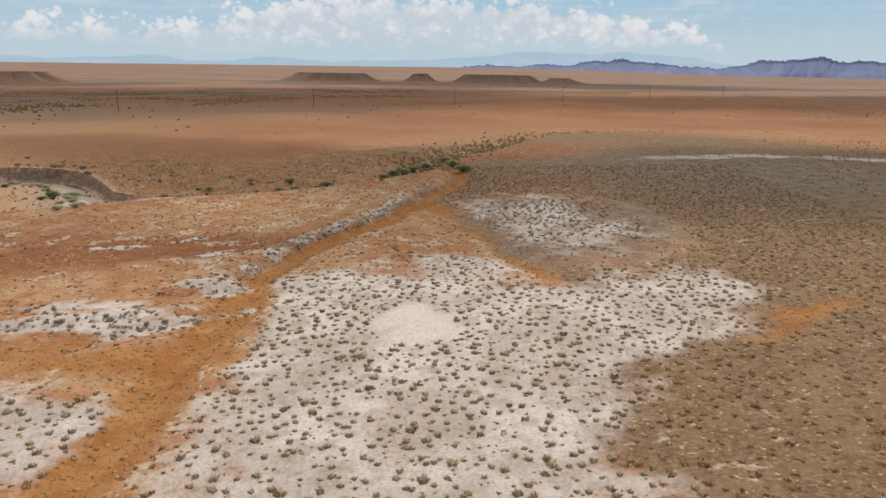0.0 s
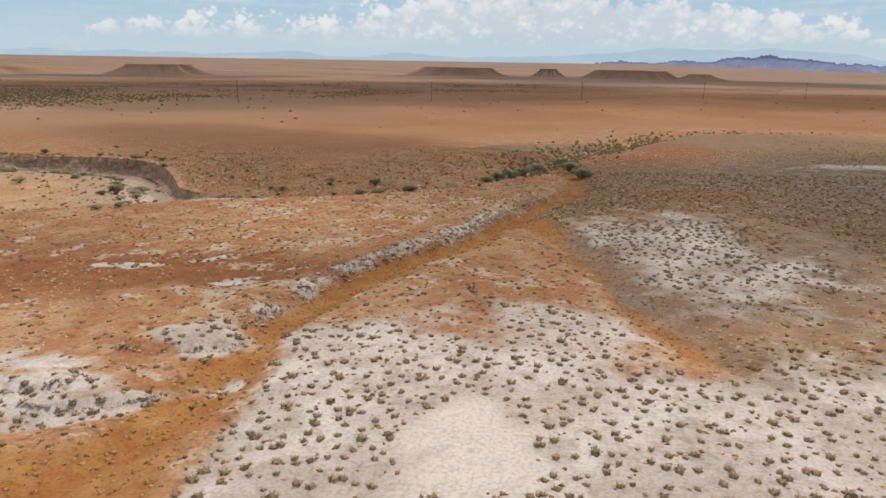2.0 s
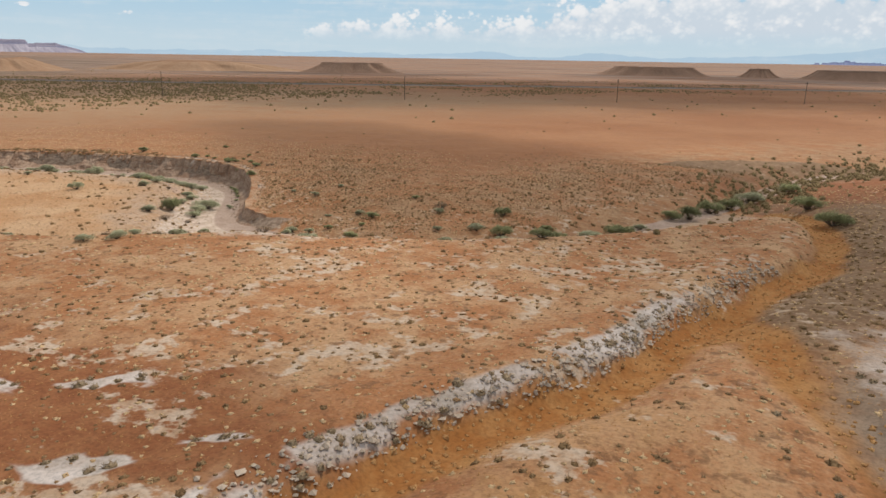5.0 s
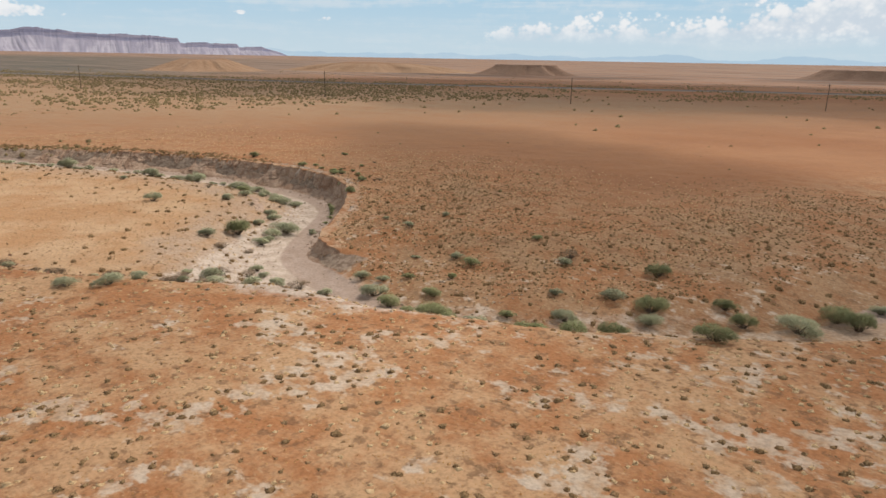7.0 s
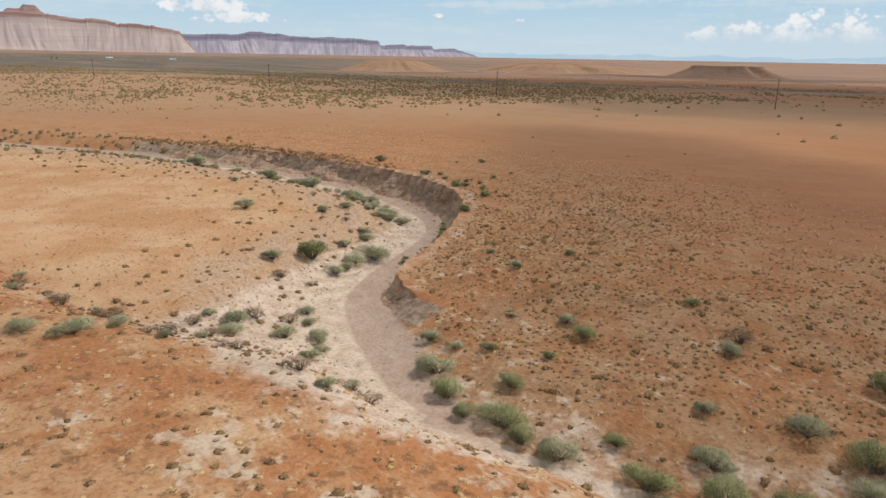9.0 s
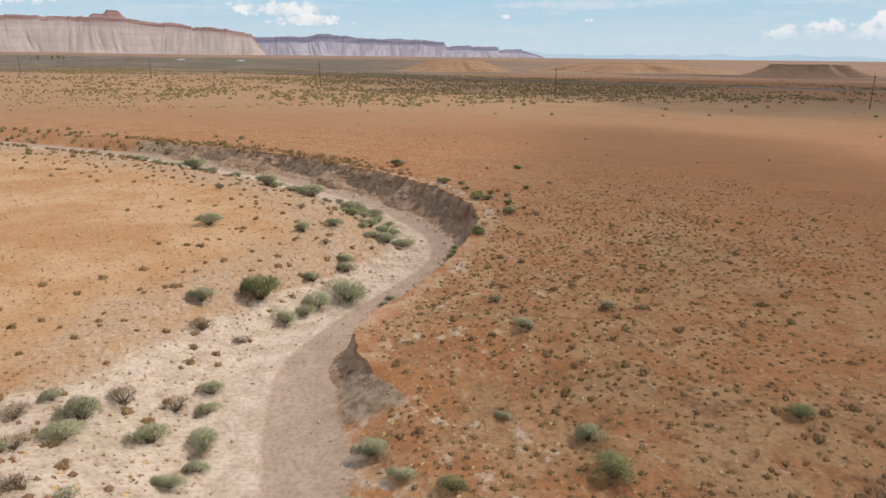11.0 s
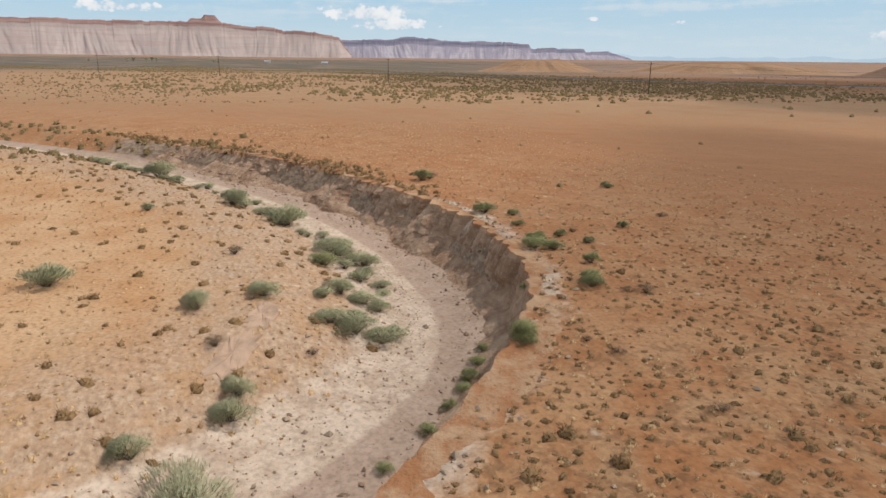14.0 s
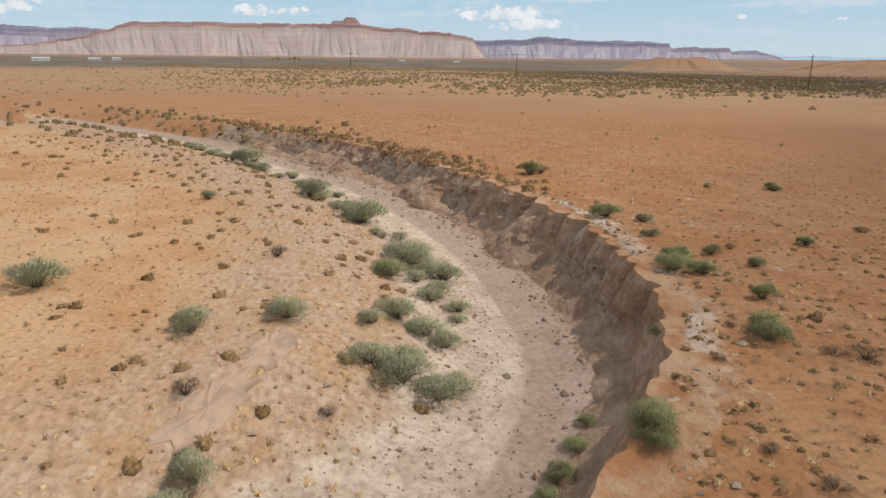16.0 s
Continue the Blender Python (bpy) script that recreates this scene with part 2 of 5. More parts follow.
class Nodes:
    """A material's node tree, with short calls for the nodes that are used often."""

    def __init__(self, name):
        self.mat = bpy.data.materials.new(name)
        self.mat.use_nodes = True
        self.t = self.mat.node_tree
        self.bsdf = self.t.nodes["Principled BSDF"]
        self.bsdf.inputs["Roughness"].default_value = 0.92
        self.bsdf.inputs["Specular IOR Level"].default_value = 0.15
        self.pos = self.t.nodes.new("ShaderNodeNewGeometry").outputs["Position"]

    def put(self, value, socket):
        if hasattr(value, "links"):
            self.t.links.new(value, socket)
        else:
            socket.default_value = (*value, 1) if isinstance(value, tuple) and len(value) == 3 and len(socket.default_value) == 4 else value

    def noise(self, size, detail=5, rough=0.55, where=None, stretch=None):
        n = self.t.nodes.new("ShaderNodeTexNoise")
        v = where or self.pos
        if stretch:
            s = self.t.nodes.new("ShaderNodeVectorMath")
            s.operation = "MULTIPLY"
            self.put(v, s.inputs[0])
            s.inputs[1].default_value = stretch
            v = s.outputs[0]
        self.put(v, n.inputs["Vector"])
        n.inputs["Scale"].default_value, n.inputs["Detail"].default_value, n.inputs["Roughness"].default_value = 1 / size, detail, rough
        return n.outputs[0]

    def spots(self, size):
        n = self.t.nodes.new("ShaderNodeTexVoronoi")
        self.put(self.pos, n.inputs["Vector"])
        n.inputs["Scale"].default_value = 1 / size
        return n.outputs["Distance"]

    def attr(self, name):
        n = self.t.nodes.new("ShaderNodeAttribute")
        n.attribute_name = name
        return n.outputs["Fac"]

    def math(self, op, a, b=0.0, c=0.0):
        n = self.t.nodes.new("ShaderNodeMath")
        n.operation = op
        for i, v in enumerate((a, b, c)):
            self.put(v, n.inputs[i])
        return n.outputs[0]

    def step(self, v, lo, hi, a=0.0, b=1.0):
        n = self.t.nodes.new("ShaderNodeMapRange")
        n.interpolation_type = "SMOOTHSTEP"
        for i, u in enumerate((v, lo, hi, a, b)):
            self.put(u, n.inputs[i])
        return n.outputs[0]

    def mix(self, fac, a, b):
        n = self.t.nodes.new("ShaderNodeMix")
        n.data_type = "RGBA"
        self.put(fac, n.inputs[0])
        self.put(a, n.inputs[6])
        self.put(b, n.inputs[7])
        return n.outputs[2]

    def blend(self, attr, noise, amount=0.7, width=0.3):
        """A mask whose edge is broken up by noise."""
        v = self.math("MULTIPLY_ADD", self.math("SUBTRACT", noise, 0.5), amount, self.attr(attr))
        return self.step(v, 0.5 - width / 2, 0.5 + width / 2)

    def done(self, colour, bump=None, depth=0.05, strength=0.6, rough=None):
        self.put(colour, self.bsdf.inputs["Base Color"])
        if bump is not None:
            b = self.t.nodes.new("ShaderNodeBump")
            b.inputs["Distance"].default_value, b.inputs["Strength"].default_value = depth, strength
            self.put(bump, b.inputs["Height"])
            self.put(b.outputs[0], self.bsdf.inputs["Normal"])
        if rough is not None:
            self.bsdf.inputs["Roughness"].default_value = rough
        return self.mat


def ground_material():
    n = Nodes("desert_ground")
    big, mid, small, grain = n.noise(60, 5), n.noise(7, 6, 0.62), n.noise(1.3, 5, 0.65), n.noise(0.22, 4, 0.6)
    rag = n.noise(2.6, 7, 0.68)
    # soil of the plain: rust to tan, with pale dry grass between
    c = n.mix(n.step(big, 0.36, 0.64), (0.345, 0.15, 0.066), (0.405, 0.196, 0.094))
    c = n.mix(n.step(mid, 0.40, 0.68, 0, 0.35), c, (0.26, 0.112, 0.054))
    c = n.mix(n.math("MULTIPLY", n.step(mid, 0.3, 0.6, 0.95, 0.6), n.attr("tuftland")), c, (0.44, 0.192, 0.082))
    c = n.mix(n.math("MULTIPLY", n.step(n.math("MULTIPLY_ADD", mid, 0.45, n.math("MULTIPLY", rag, 0.55)), 0.42, 0.58, 0, 0.85), n.attr("tuftland")), c, (0.565, 0.35, 0.192))
    c = n.mix(n.math("MULTIPLY", n.step(mid, 0.3, 0.6, 0.55, 1.0), n.attr("scrub")), c, (0.41, 0.255, 0.145))
    streak = n.noise(90, 6, 0.6, stretch=(0.5, 1.6, 1))
    c = n.mix(n.math("MULTIPLY", n.step(streak, 0.40, 0.62, 0.45, 1.0), n.attr("pale")), c, (0.34, 0.235, 0.175))
    c = n.mix(n.math("MULTIPLY", n.step(n.noise(130, 5, 0.6, stretch=(0.35, 1.6, 1)), 0.52, 0.62, 0, 0.7), n.attr("pale")), c, (0.19, 0.12, 0.085))
    c = n.mix(n.math("MULTIPLY", n.step(streak, 0.62, 0.44, 0.55, 1.0), n.attr("fields")), c, (0.15, 0.125, 0.095))
    blade, dots = n.noise(0.42, 6, 0.72, stretch=(0.8, 1.5, 1)), n.noise(0.8, 4, 0.6)
    c = n.mix(n.math("MULTIPLY", n.step(dots, 0.54, 0.64, 0, 0.65), n.attr("tuftland")), c, (0.20, 0.105, 0.055))
    c = n.mix(n.math("MULTIPLY", n.step(blade, 0.54, 0.66, 0, 0.6), n.attr("tuftland")), c, (0.575, 0.36, 0.20))
    c = n.mix(n.blend("brown", mid, 0.5, 0.5), c, n.mix(n.step(blade, 0.44, 0.64), n.mix(n.step(rag, 0.38, 0.62), (0.195, 0.108, 0.058), (0.27, 0.162, 0.09)), (0.335, 0.226, 0.135)))
    c = n.mix(n.blend("red", mid, 0.7, 0.4), c, n.mix(n.step(small, 0.35, 0.65), (0.27, 0.10, 0.042), (0.33, 0.14, 0.06)))
    c = n.mix(n.blend("gold", n.math("MULTIPLY_ADD", mid, 0.45, n.math("MULTIPLY", rag, 0.55)), 1.3, 0.5), c, n.mix(n.step(rag, 0.36, 0.66), (0.37, 0.145, 0.040), (0.47, 0.235, 0.085)))
    c = n.mix(n.blend("flood", mid, 0.6, 0.5), c, n.mix(n.step(mid, 0.35, 0.65), (0.48, 0.26, 0.125), (0.57, 0.365, 0.21)))
    beige = n.mix(n.step(blade, 0.38, 0.66), (0.42, 0.275, 0.18), (0.55, 0.405, 0.29))
    beige = n.mix(n.step(rag, 0.48, 0.62, 0, 0.6), beige, (0.47, 0.27, 0.135))
    c = n.mix(n.blend("beige", mid, 1.0, 0.6), c, beige)
    c = n.mix(n.blend("grey", mid, 0.6, 0.5), c, n.mix(n.step(rag, 0.35, 0.65), (0.22, 0.155, 0.108), (0.34, 0.255, 0.185)))
    salt = n.mix(n.step(mid, 0.35, 0.65), (0.53, 0.43, 0.365), (0.72, 0.625, 0.56))
    salt = n.mix(n.step(small, 0.46, 0.70, 0, 0.6), salt, (0.38, 0.285, 0.22))
    salt = n.mix(n.step(n.noise(4, 5, 0.6), 0.52, 0.66, 0, 0.5), salt, (0.37, 0.31, 0.24))
    salt = n.mix(n.attr("bare"), salt, (0.72, 0.62, 0.54))
    flake = n.mix(n.step(small, 0.35, 0.65), (0.50, 0.335, 0.21), n.mix(0.35, (0.66, 0.51, 0.37), salt))
    chips = n.math("MULTIPLY_ADD", n.noise(0.9, 4, 0.6, stretch=(0.9, 1.2, 1)), 0.6, n.math("MULTIPLY", rag, 0.35))
    chips = n.math("MULTIPLY_ADD", n.math("SUBTRACT", n.attr("specks"), 0.5), 0.22, chips)
    c = n.mix(n.step(chips, 0.49, 0.575, 0, 0.88), c, flake)
    c = n.mix(n.blend("salt", n.math("MULTIPLY_ADD", mid, 0.5, n.math("MULTIPLY", rag, 0.5)), 1.3, 0.30), c, salt)
    bar = n.mix(n.step(small, 0.35, 0.65), (0.50, 0.375, 0.285), (0.65, 0.52, 0.415))
    c = n.mix(n.blend("bar", rag, 0.75, 0.25), c, bar)
    bed = n.mix(n.step(small, 0.3, 0.7), (0.40, 0.285, 0.215), (0.48, 0.355, 0.28))
    c = n.mix(n.blend("bed", rag, 0.7, 0.35), c, bed)
    earth = n.mix(n.step(n.noise(1.0, 6, 0.65, stretch=(1, 1, 2.2)), 0.35, 0.65), (0.22, 0.145, 0.10), (0.42, 0.31, 0.225))
    c = n.mix(n.blend("cliff", rag, 0.3, 0.3), c, earth)
    dark = n.step(grain, 0.3, 0.6, 0.70, 0.95)
    mul = n.t.nodes.new("ShaderNodeVectorMath")
    mul.operation = "SCALE"
    n.put(c, mul.inputs[0])
    n.put(dark, mul.inputs["Scale"])
    relief = n.math("ADD", n.math("MULTIPLY", small, 0.6), n.math("MULTIPLY", grain, 0.25))
    return n.done(mul.outputs[0], relief, 0.16, 0.6)


def bank_material():
    n = Nodes("cut_bank_earth")
    lump, fine, layer = n.noise(1.6, 6, 0.65), n.noise(0.25, 5, 0.65), n.noise(0.5, 4, 0.6, stretch=(0.15, 0.15, 1.6))
    c = n.mix(n.step(lump, 0.35, 0.65), (0.28, 0.17, 0.11), (0.46, 0.32, 0.225))
    c = n.mix(n.step(layer, 0.5, 0.62, 0, 0.45), c, (0.24, 0.14, 0.09))
    c = n.mix(n.step(fine, 0.52, 0.72, 0, 0.6), c, (0.52, 0.395, 0.30))
    soil = n.mix(n.step(lump, 0.38, 0.62), (0.37, 0.17, 0.08), (0.48, 0.31, 0.19))
    c = n.mix(n.step(n.math("MULTIPLY_ADD", lump, 0.12, n.attr("rise")), 0.99, 1.05), c, soil)
    return n.done(c, n.math("ADD", lump, n.math("MULTIPLY", fine, 0.35)), 0.35, 0.9)


def leaf_material(name, a, b, dry=(0.32, 0.25, 0.15), amount=0.15):
    n = Nodes(name)
    rnd = n.t.nodes.new("ShaderNodeNewGeometry").outputs["Random Per Island"]
    info = n.t.nodes.new("ShaderNodeObjectInfo").outputs["Random"]
    c = n.mix(rnd, a, b)
    c = n.mix(n.step(rnd, 1 - amount, 1.0), c, dry)
    s = n.t.nodes.new("ShaderNodeVectorMath")
    s.operation = "SCALE"
    n.put(c, s.inputs[0])
    n.put(n.math("MULTIPLY_ADD", info, 0.35, 0.82), s.inputs["Scale"])
    thin, both = n.t.nodes.new("ShaderNodeBsdfTranslucent"), n.t.nodes.new("ShaderNodeMixShader")
    n.put(s.outputs[0], thin.inputs[0])
    both.inputs[0].default_value = 0.3
    n.put(n.bsdf.outputs[0], both.inputs[1])
    n.put(thin.outputs[0], both.inputs[2])
    n.put(both.outputs[0], n.t.nodes["Material Output"].inputs[0])
    return n.done(s.outputs[0], rough=0.8)


def tuft_material(name, a, b, c3):
    n = Nodes(name)
    rnd = n.t.nodes.new("ShaderNodeNewGeometry").outputs["Random Per Island"]
    tone = n.attr("tone")
    c = n.mix(tone, a, b)
    c = n.mix(n.step(rnd, 0.6, 1.0, 0, 0.6), c, c3)
    c = n.mix(n.step(n.noise(0.11, 4, 0.65), 0.40, 0.62, 0, 0.6), c, c3)
    return n.done(c, rough=0.9)


def wood_material():
    n = Nodes("weathered_pole_wood")
    g = n.noise(0.3, 5, 0.6, stretch=(6, 6, 0.4))
    return n.done(n.mix(n.step(g, 0.3, 0.7), (0.10, 0.065, 0.045), (0.19, 0.135, 0.095)), g, 0.02, 0.5)


def plain_material(name, colour, rough=0.7, spot=0.15):
    n = Nodes(name)
    g = n.noise(1.2, 5, 0.6)
    lo = tuple(v * (1 - spot) for v in colour)
    return n.done(n.mix(n.step(g, 0.35, 0.65), lo, colour), rough=rough)


def cliff_material(name, slope_a, slope_b, cap_a, cap_b, cap_from=0.80):
    """Strata by the share of the full height, runnels down the slope."""
    n = Nodes(name)
    up = n.attr("up")
    flute = n.attr("flute")
    big = n.noise(220, 6, 0.6)
    band = n.noise(14, 5, 0.6, stretch=(0.05, 0.05, 1))
    c = n.mix(n.step(flute, 0.15, 0.85), slope_a, slope_b)
    c = n.mix(n.step(big, 0.38, 0.66, 0, 0.45), c, slope_a)
    c = n.mix(n.step(band, 0.48, 0.64, 0, 0.35), c, cap_b)
    edge = n.math("MULTIPLY_ADD", n.math("SUBTRACT", big, 0.5), 0.12, up)
    c = n.mix(n.step(edge, cap_from - 0.02, cap_from + 0.02), c, n.mix(n.step(band, 0.4, 0.6), cap_a, cap_b))
    return n.done(c, n.noise(18, 6, 0.65), 6, 0.6)


GROUND, BANK = ground_material(), bank_material()
LEAF_GREEN = leaf_material("green_brush_leaves", (0.27, 0.29, 0.135), (0.45, 0.45, 0.24))
LEAF_SAGE = leaf_material("sage_leaves", (0.385, 0.39, 0.245), (0.59, 0.59, 0.39), (0.54, 0.43, 0.28), 0.18)
LEAF_DRY = leaf_material("dry_brush_twigs", (0.22, 0.155, 0.10), (0.37, 0.27, 0.18), (0.45, 0.34, 0.22), 0.2)
STEM = plain_material("grey_brush_stems", (0.16, 0.125, 0.095), 0.9)
TUFT_DARK = tuft_material("dark_saltbush", (0.20, 0.137, 0.076), (0.32, 0.228, 0.135), (0.43, 0.32, 0.20))
TUFT_TAN = tuft_material("dry_bunch_grass", (0.42, 0.255, 0.12), (0.58, 0.385, 0.205), (0.66, 0.47, 0.27))
TUFT_RUST = tuft_material("rusty_bunch_grass", (0.30, 0.135, 0.045), (0.45, 0.235, 0.088), (0.52, 0.30, 0.13))
TUFT_BROWN = tuft_material("brown_bunch_grass", (0.18, 0.098, 0.045), (0.30, 0.175, 0.085), (0.40, 0.255, 0.135))
TUFT_SCRUB = tuft_material("dark_low_scrub", (0.135, 0.075, 0.033), (0.235, 0.14, 0.065), (0.34, 0.22, 0.11))
TUFT_GREEN = tuft_material("far_green_brush", (0.12, 0.085, 0.038), (0.21, 0.15, 0.07), (0.29, 0.205, 0.10))
PALE_STONE = plain_material("pale_crust_stone", (0.58, 0.455, 0.345), 0.95, 0.3)
BAR_STONE = plain_material("wash_clod", (0.45, 0.345, 0.25), 0.95, 0.35)
SLAB = plain_material("weathered_sandstone", (0.47, 0.325, 0.235), 0.95, 0.3)
BANK_CLOD = plain_material("bank_clod", (0.37, 0.255, 0.18), 0.95, 0.3)
RED_STONE = plain_material("red_brown_clod", (0.33, 0.19, 0.12), 0.95, 0.35)
POLE_WOOD = wood_material()
STEEL = plain_material("galvanised_steel", (0.35, 0.36, 0.37), 0.45)
CERAMIC = plain_material("grey_ceramic", (0.30, 0.27, 0.25), 0.3)
WIRE = plain_material("dull_cable", (0.12, 0.12, 0.12), 0.6)
WHITE_SIDING = plain_material("white_siding", (0.66, 0.66, 0.65), 0.6, 0.08)
ROOF_METAL = plain_material("pale_metal_roof", (0.55, 0.56, 0.57), 0.4)
GLASS_DARK = plain_material("dark_window_glass", (0.04, 0.05, 0.06), 0.15)
ASPHALT = plain_material("worn_asphalt", (0.16, 0.155, 0.15), 0.9)
GRAVEL = plain_material("pale_gravel_verge", (0.36, 0.28, 0.22), 0.95)
PALE_CLIFF = cliff_material("pale_shale_cliff", (0.36, 0.295, 0.28), (0.45, 0.37, 0.345), (0.25, 0.15, 0.14), (0.35, 0.23, 0.20), 0.88)
# far shale, its base colour shifted to blue-grey to stand for haze
HAZE_CLIFF = cliff_material("hazed_shale_cliff", (0.30, 0.275, 0.33), (0.44, 0.40, 0.45), (0.20, 0.195, 0.27), (0.30, 0.27, 0.33), 0.7)
# the blue of this rock is distance haze, painted as base colour
HAZE_ROCK = cliff_material("hazed_far_rock", (0.17, 0.20, 0.34), (0.24, 0.27, 0.41), (0.15, 0.18, 0.32), (0.19, 0.22, 0.36), 0.85)
MESA_EARTH = cliff_material("red_brown_mesa_earth", (0.26, 0.16, 0.108), (0.32, 0.20, 0.138), (0.21, 0.13, 0.092), (0.26, 0.16, 0.112), 0.88)
RIDGE_EARTH = cliff_material("tan_ridge_earth", (0.31, 0.185, 0.11), (0.38, 0.245, 0.155), (0.28, 0.16, 0.095), (0.32, 0.19, 0.115), 0.88)

CLOUD = bpy.data.materials.new("thin_cloud")


def cloud_material():
    CLOUD.use_nodes = True
    t = CLOUD.node_tree
    t.nodes.clear()
    N, L = t.nodes.new, t.links.new
    out, mix, clear, body, a = N("ShaderNodeOutputMaterial"), N("ShaderNodeMixShader"), N("ShaderNodeBsdfTransparent"), N("ShaderNodeBsdfDiffuse"), N("ShaderNodeAttribute")
    a.attribute_name = "dense"
    body.inputs[0].default_value = (0.9, 0.9, 0.9, 1)
    L(a.outputs["Fac"], mix.inputs[0])
    L(clear.outputs[0], mix.inputs[1])
    L(body.outputs[0], mix.inputs[2])
    L(mix.outputs[0], out.inputs[0])


cloud_material()

# ---- mesh helpers ----


def mesh_of(name, verts, faces, material, shade=True, normals=None, **values):
    """A mesh out of arrays: verts n x 3, faces m x 3 or m x 4, and float values a vertex."""
    me = bpy.data.meshes.new(name)
    verts, faces = np.asarray(verts, np.float32), np.asarray(faces, np.int32)
    k = faces.shape[1]
    me.vertices.add(len(verts))
    me.vertices.foreach_set("co", verts.ravel())
    me.loops.add(faces.size)
    me.loops.foreach_set("vertex_index", faces.ravel())
    me.polygons.add(len(faces))
    me.polygons.foreach_set("loop_start", np.arange(0, faces.size, k, dtype=np.int32))
    me.polygons.foreach_set("loop_total", np.full(len(faces), k, np.int32))
    me.polygons.foreach_set("use_smooth", np.full(len(faces), shade, bool))
    for key, v in values.items():
        me.attributes.new(key, "FLOAT", "POINT").data.foreach_set("value", np.asarray(v, np.float32).ravel())
    me.update(calc_edges=True)
    if normals is not None:
        n = np.asarray(normals, np.float32)
        n = n / (np.linalg.norm(n, axis=1)[:, None] + 1e-9)
        me.attributes.new("custom_normal", "FLOAT_VECTOR", "POINT").data.foreach_set("vector", n.ravel())
    me.materials.append(material)
    return me


def grid_faces(nu, nv):
    """Quads of a grid of nu columns and nv rows, row by row."""
    i = np.arange(nu - 1)[None, :] + nu * np.arange(nv - 1)[:, None]
    return np.stack([i, i + 1, i + 1 + nu, i + nu], -1).reshape(-1, 4)


def part(name, bm, material, parent, label=""):
    me = bpy.data.meshes.new(name)
    bm.to_mesh(me)
    bm.free()
    me.materials.append(material)
    ob = new(name, me)
    ob.parent = parent
    return tagged(ob, label)


def graded(lo, hi, dense):
    """Steps along an axis: dense holds (from, to, step); past both ends the step grows to lo and hi."""
    v = []
    for a, b, s in dense:
        v += list(np.arange(a, b - s * 0.5, s))
    v.append(dense[-1][1])
    for end, s in ((hi, dense[-1][2]), (lo, -dense[0][2])):
        p, out = (v[-1] if end == hi else v[0]), []
        while abs(end - p) > abs(s) * 1.1:
            s *= 1.07
            p += s
            out.append(p)
        out[-1] = end
        v = v + out if end == hi else out[::-1] + v
    return np.array(v)


# ---- ground ----
GX = graded(-4950, 4950, [(-165, -112, 0.7), (-112, -38, 0.38), (-38, 62, 0.58)])
GY = graded(-4950, 4950, [(12, 100, 0.58), (100, 160, 0.38), (160, 200, 0.9)])


def out_near(d, side, x):
    """The belt of crusty ground beside the wash."""
    return smooth(d, 26, 4) * smooth(x, -150, -120) * smooth(x, 20, -10)


def crust(x, y):
    """Pale crusty patches a metre or three across, gathered in swarms: about 0.64 on their outline."""
    swarm = np.maximum.reduce([inside(x, y, -36, 91, 24, 4.2, 13), 0.8 * inside(x, y, -27, 74, 14, 6, 20), inside(x, y, -3, 81, 11, 9), 0.55 * inside(x, y, -22, 103, 18, 10, 20), 1.3 * inside(x, y, -12, 115.5, 5, 3, 10),
                               1.4 * inside(x, y, -29, 54.5, 11, 4, 20), 1.2 * inside(x, y, 11, 139, 14, 4), 0.9 * inside(x, y, 20, 100, 22, 28), 1.2 * inside(x, y, -34, 92, 5, 3.5), 0.9 * inside(x, y, 0, 50, 26, 36), 1.1 * inside(x, y, -8, 108, 4, 4), 0.9 * inside(x, y, -20, 113.5, 5, 1.6)])
    return fbm(x, y, 2.6, 3, 101) + 0.42 * (fbm(x, y, 13, 3, 103) - 0.5) + 0.13 * swarm


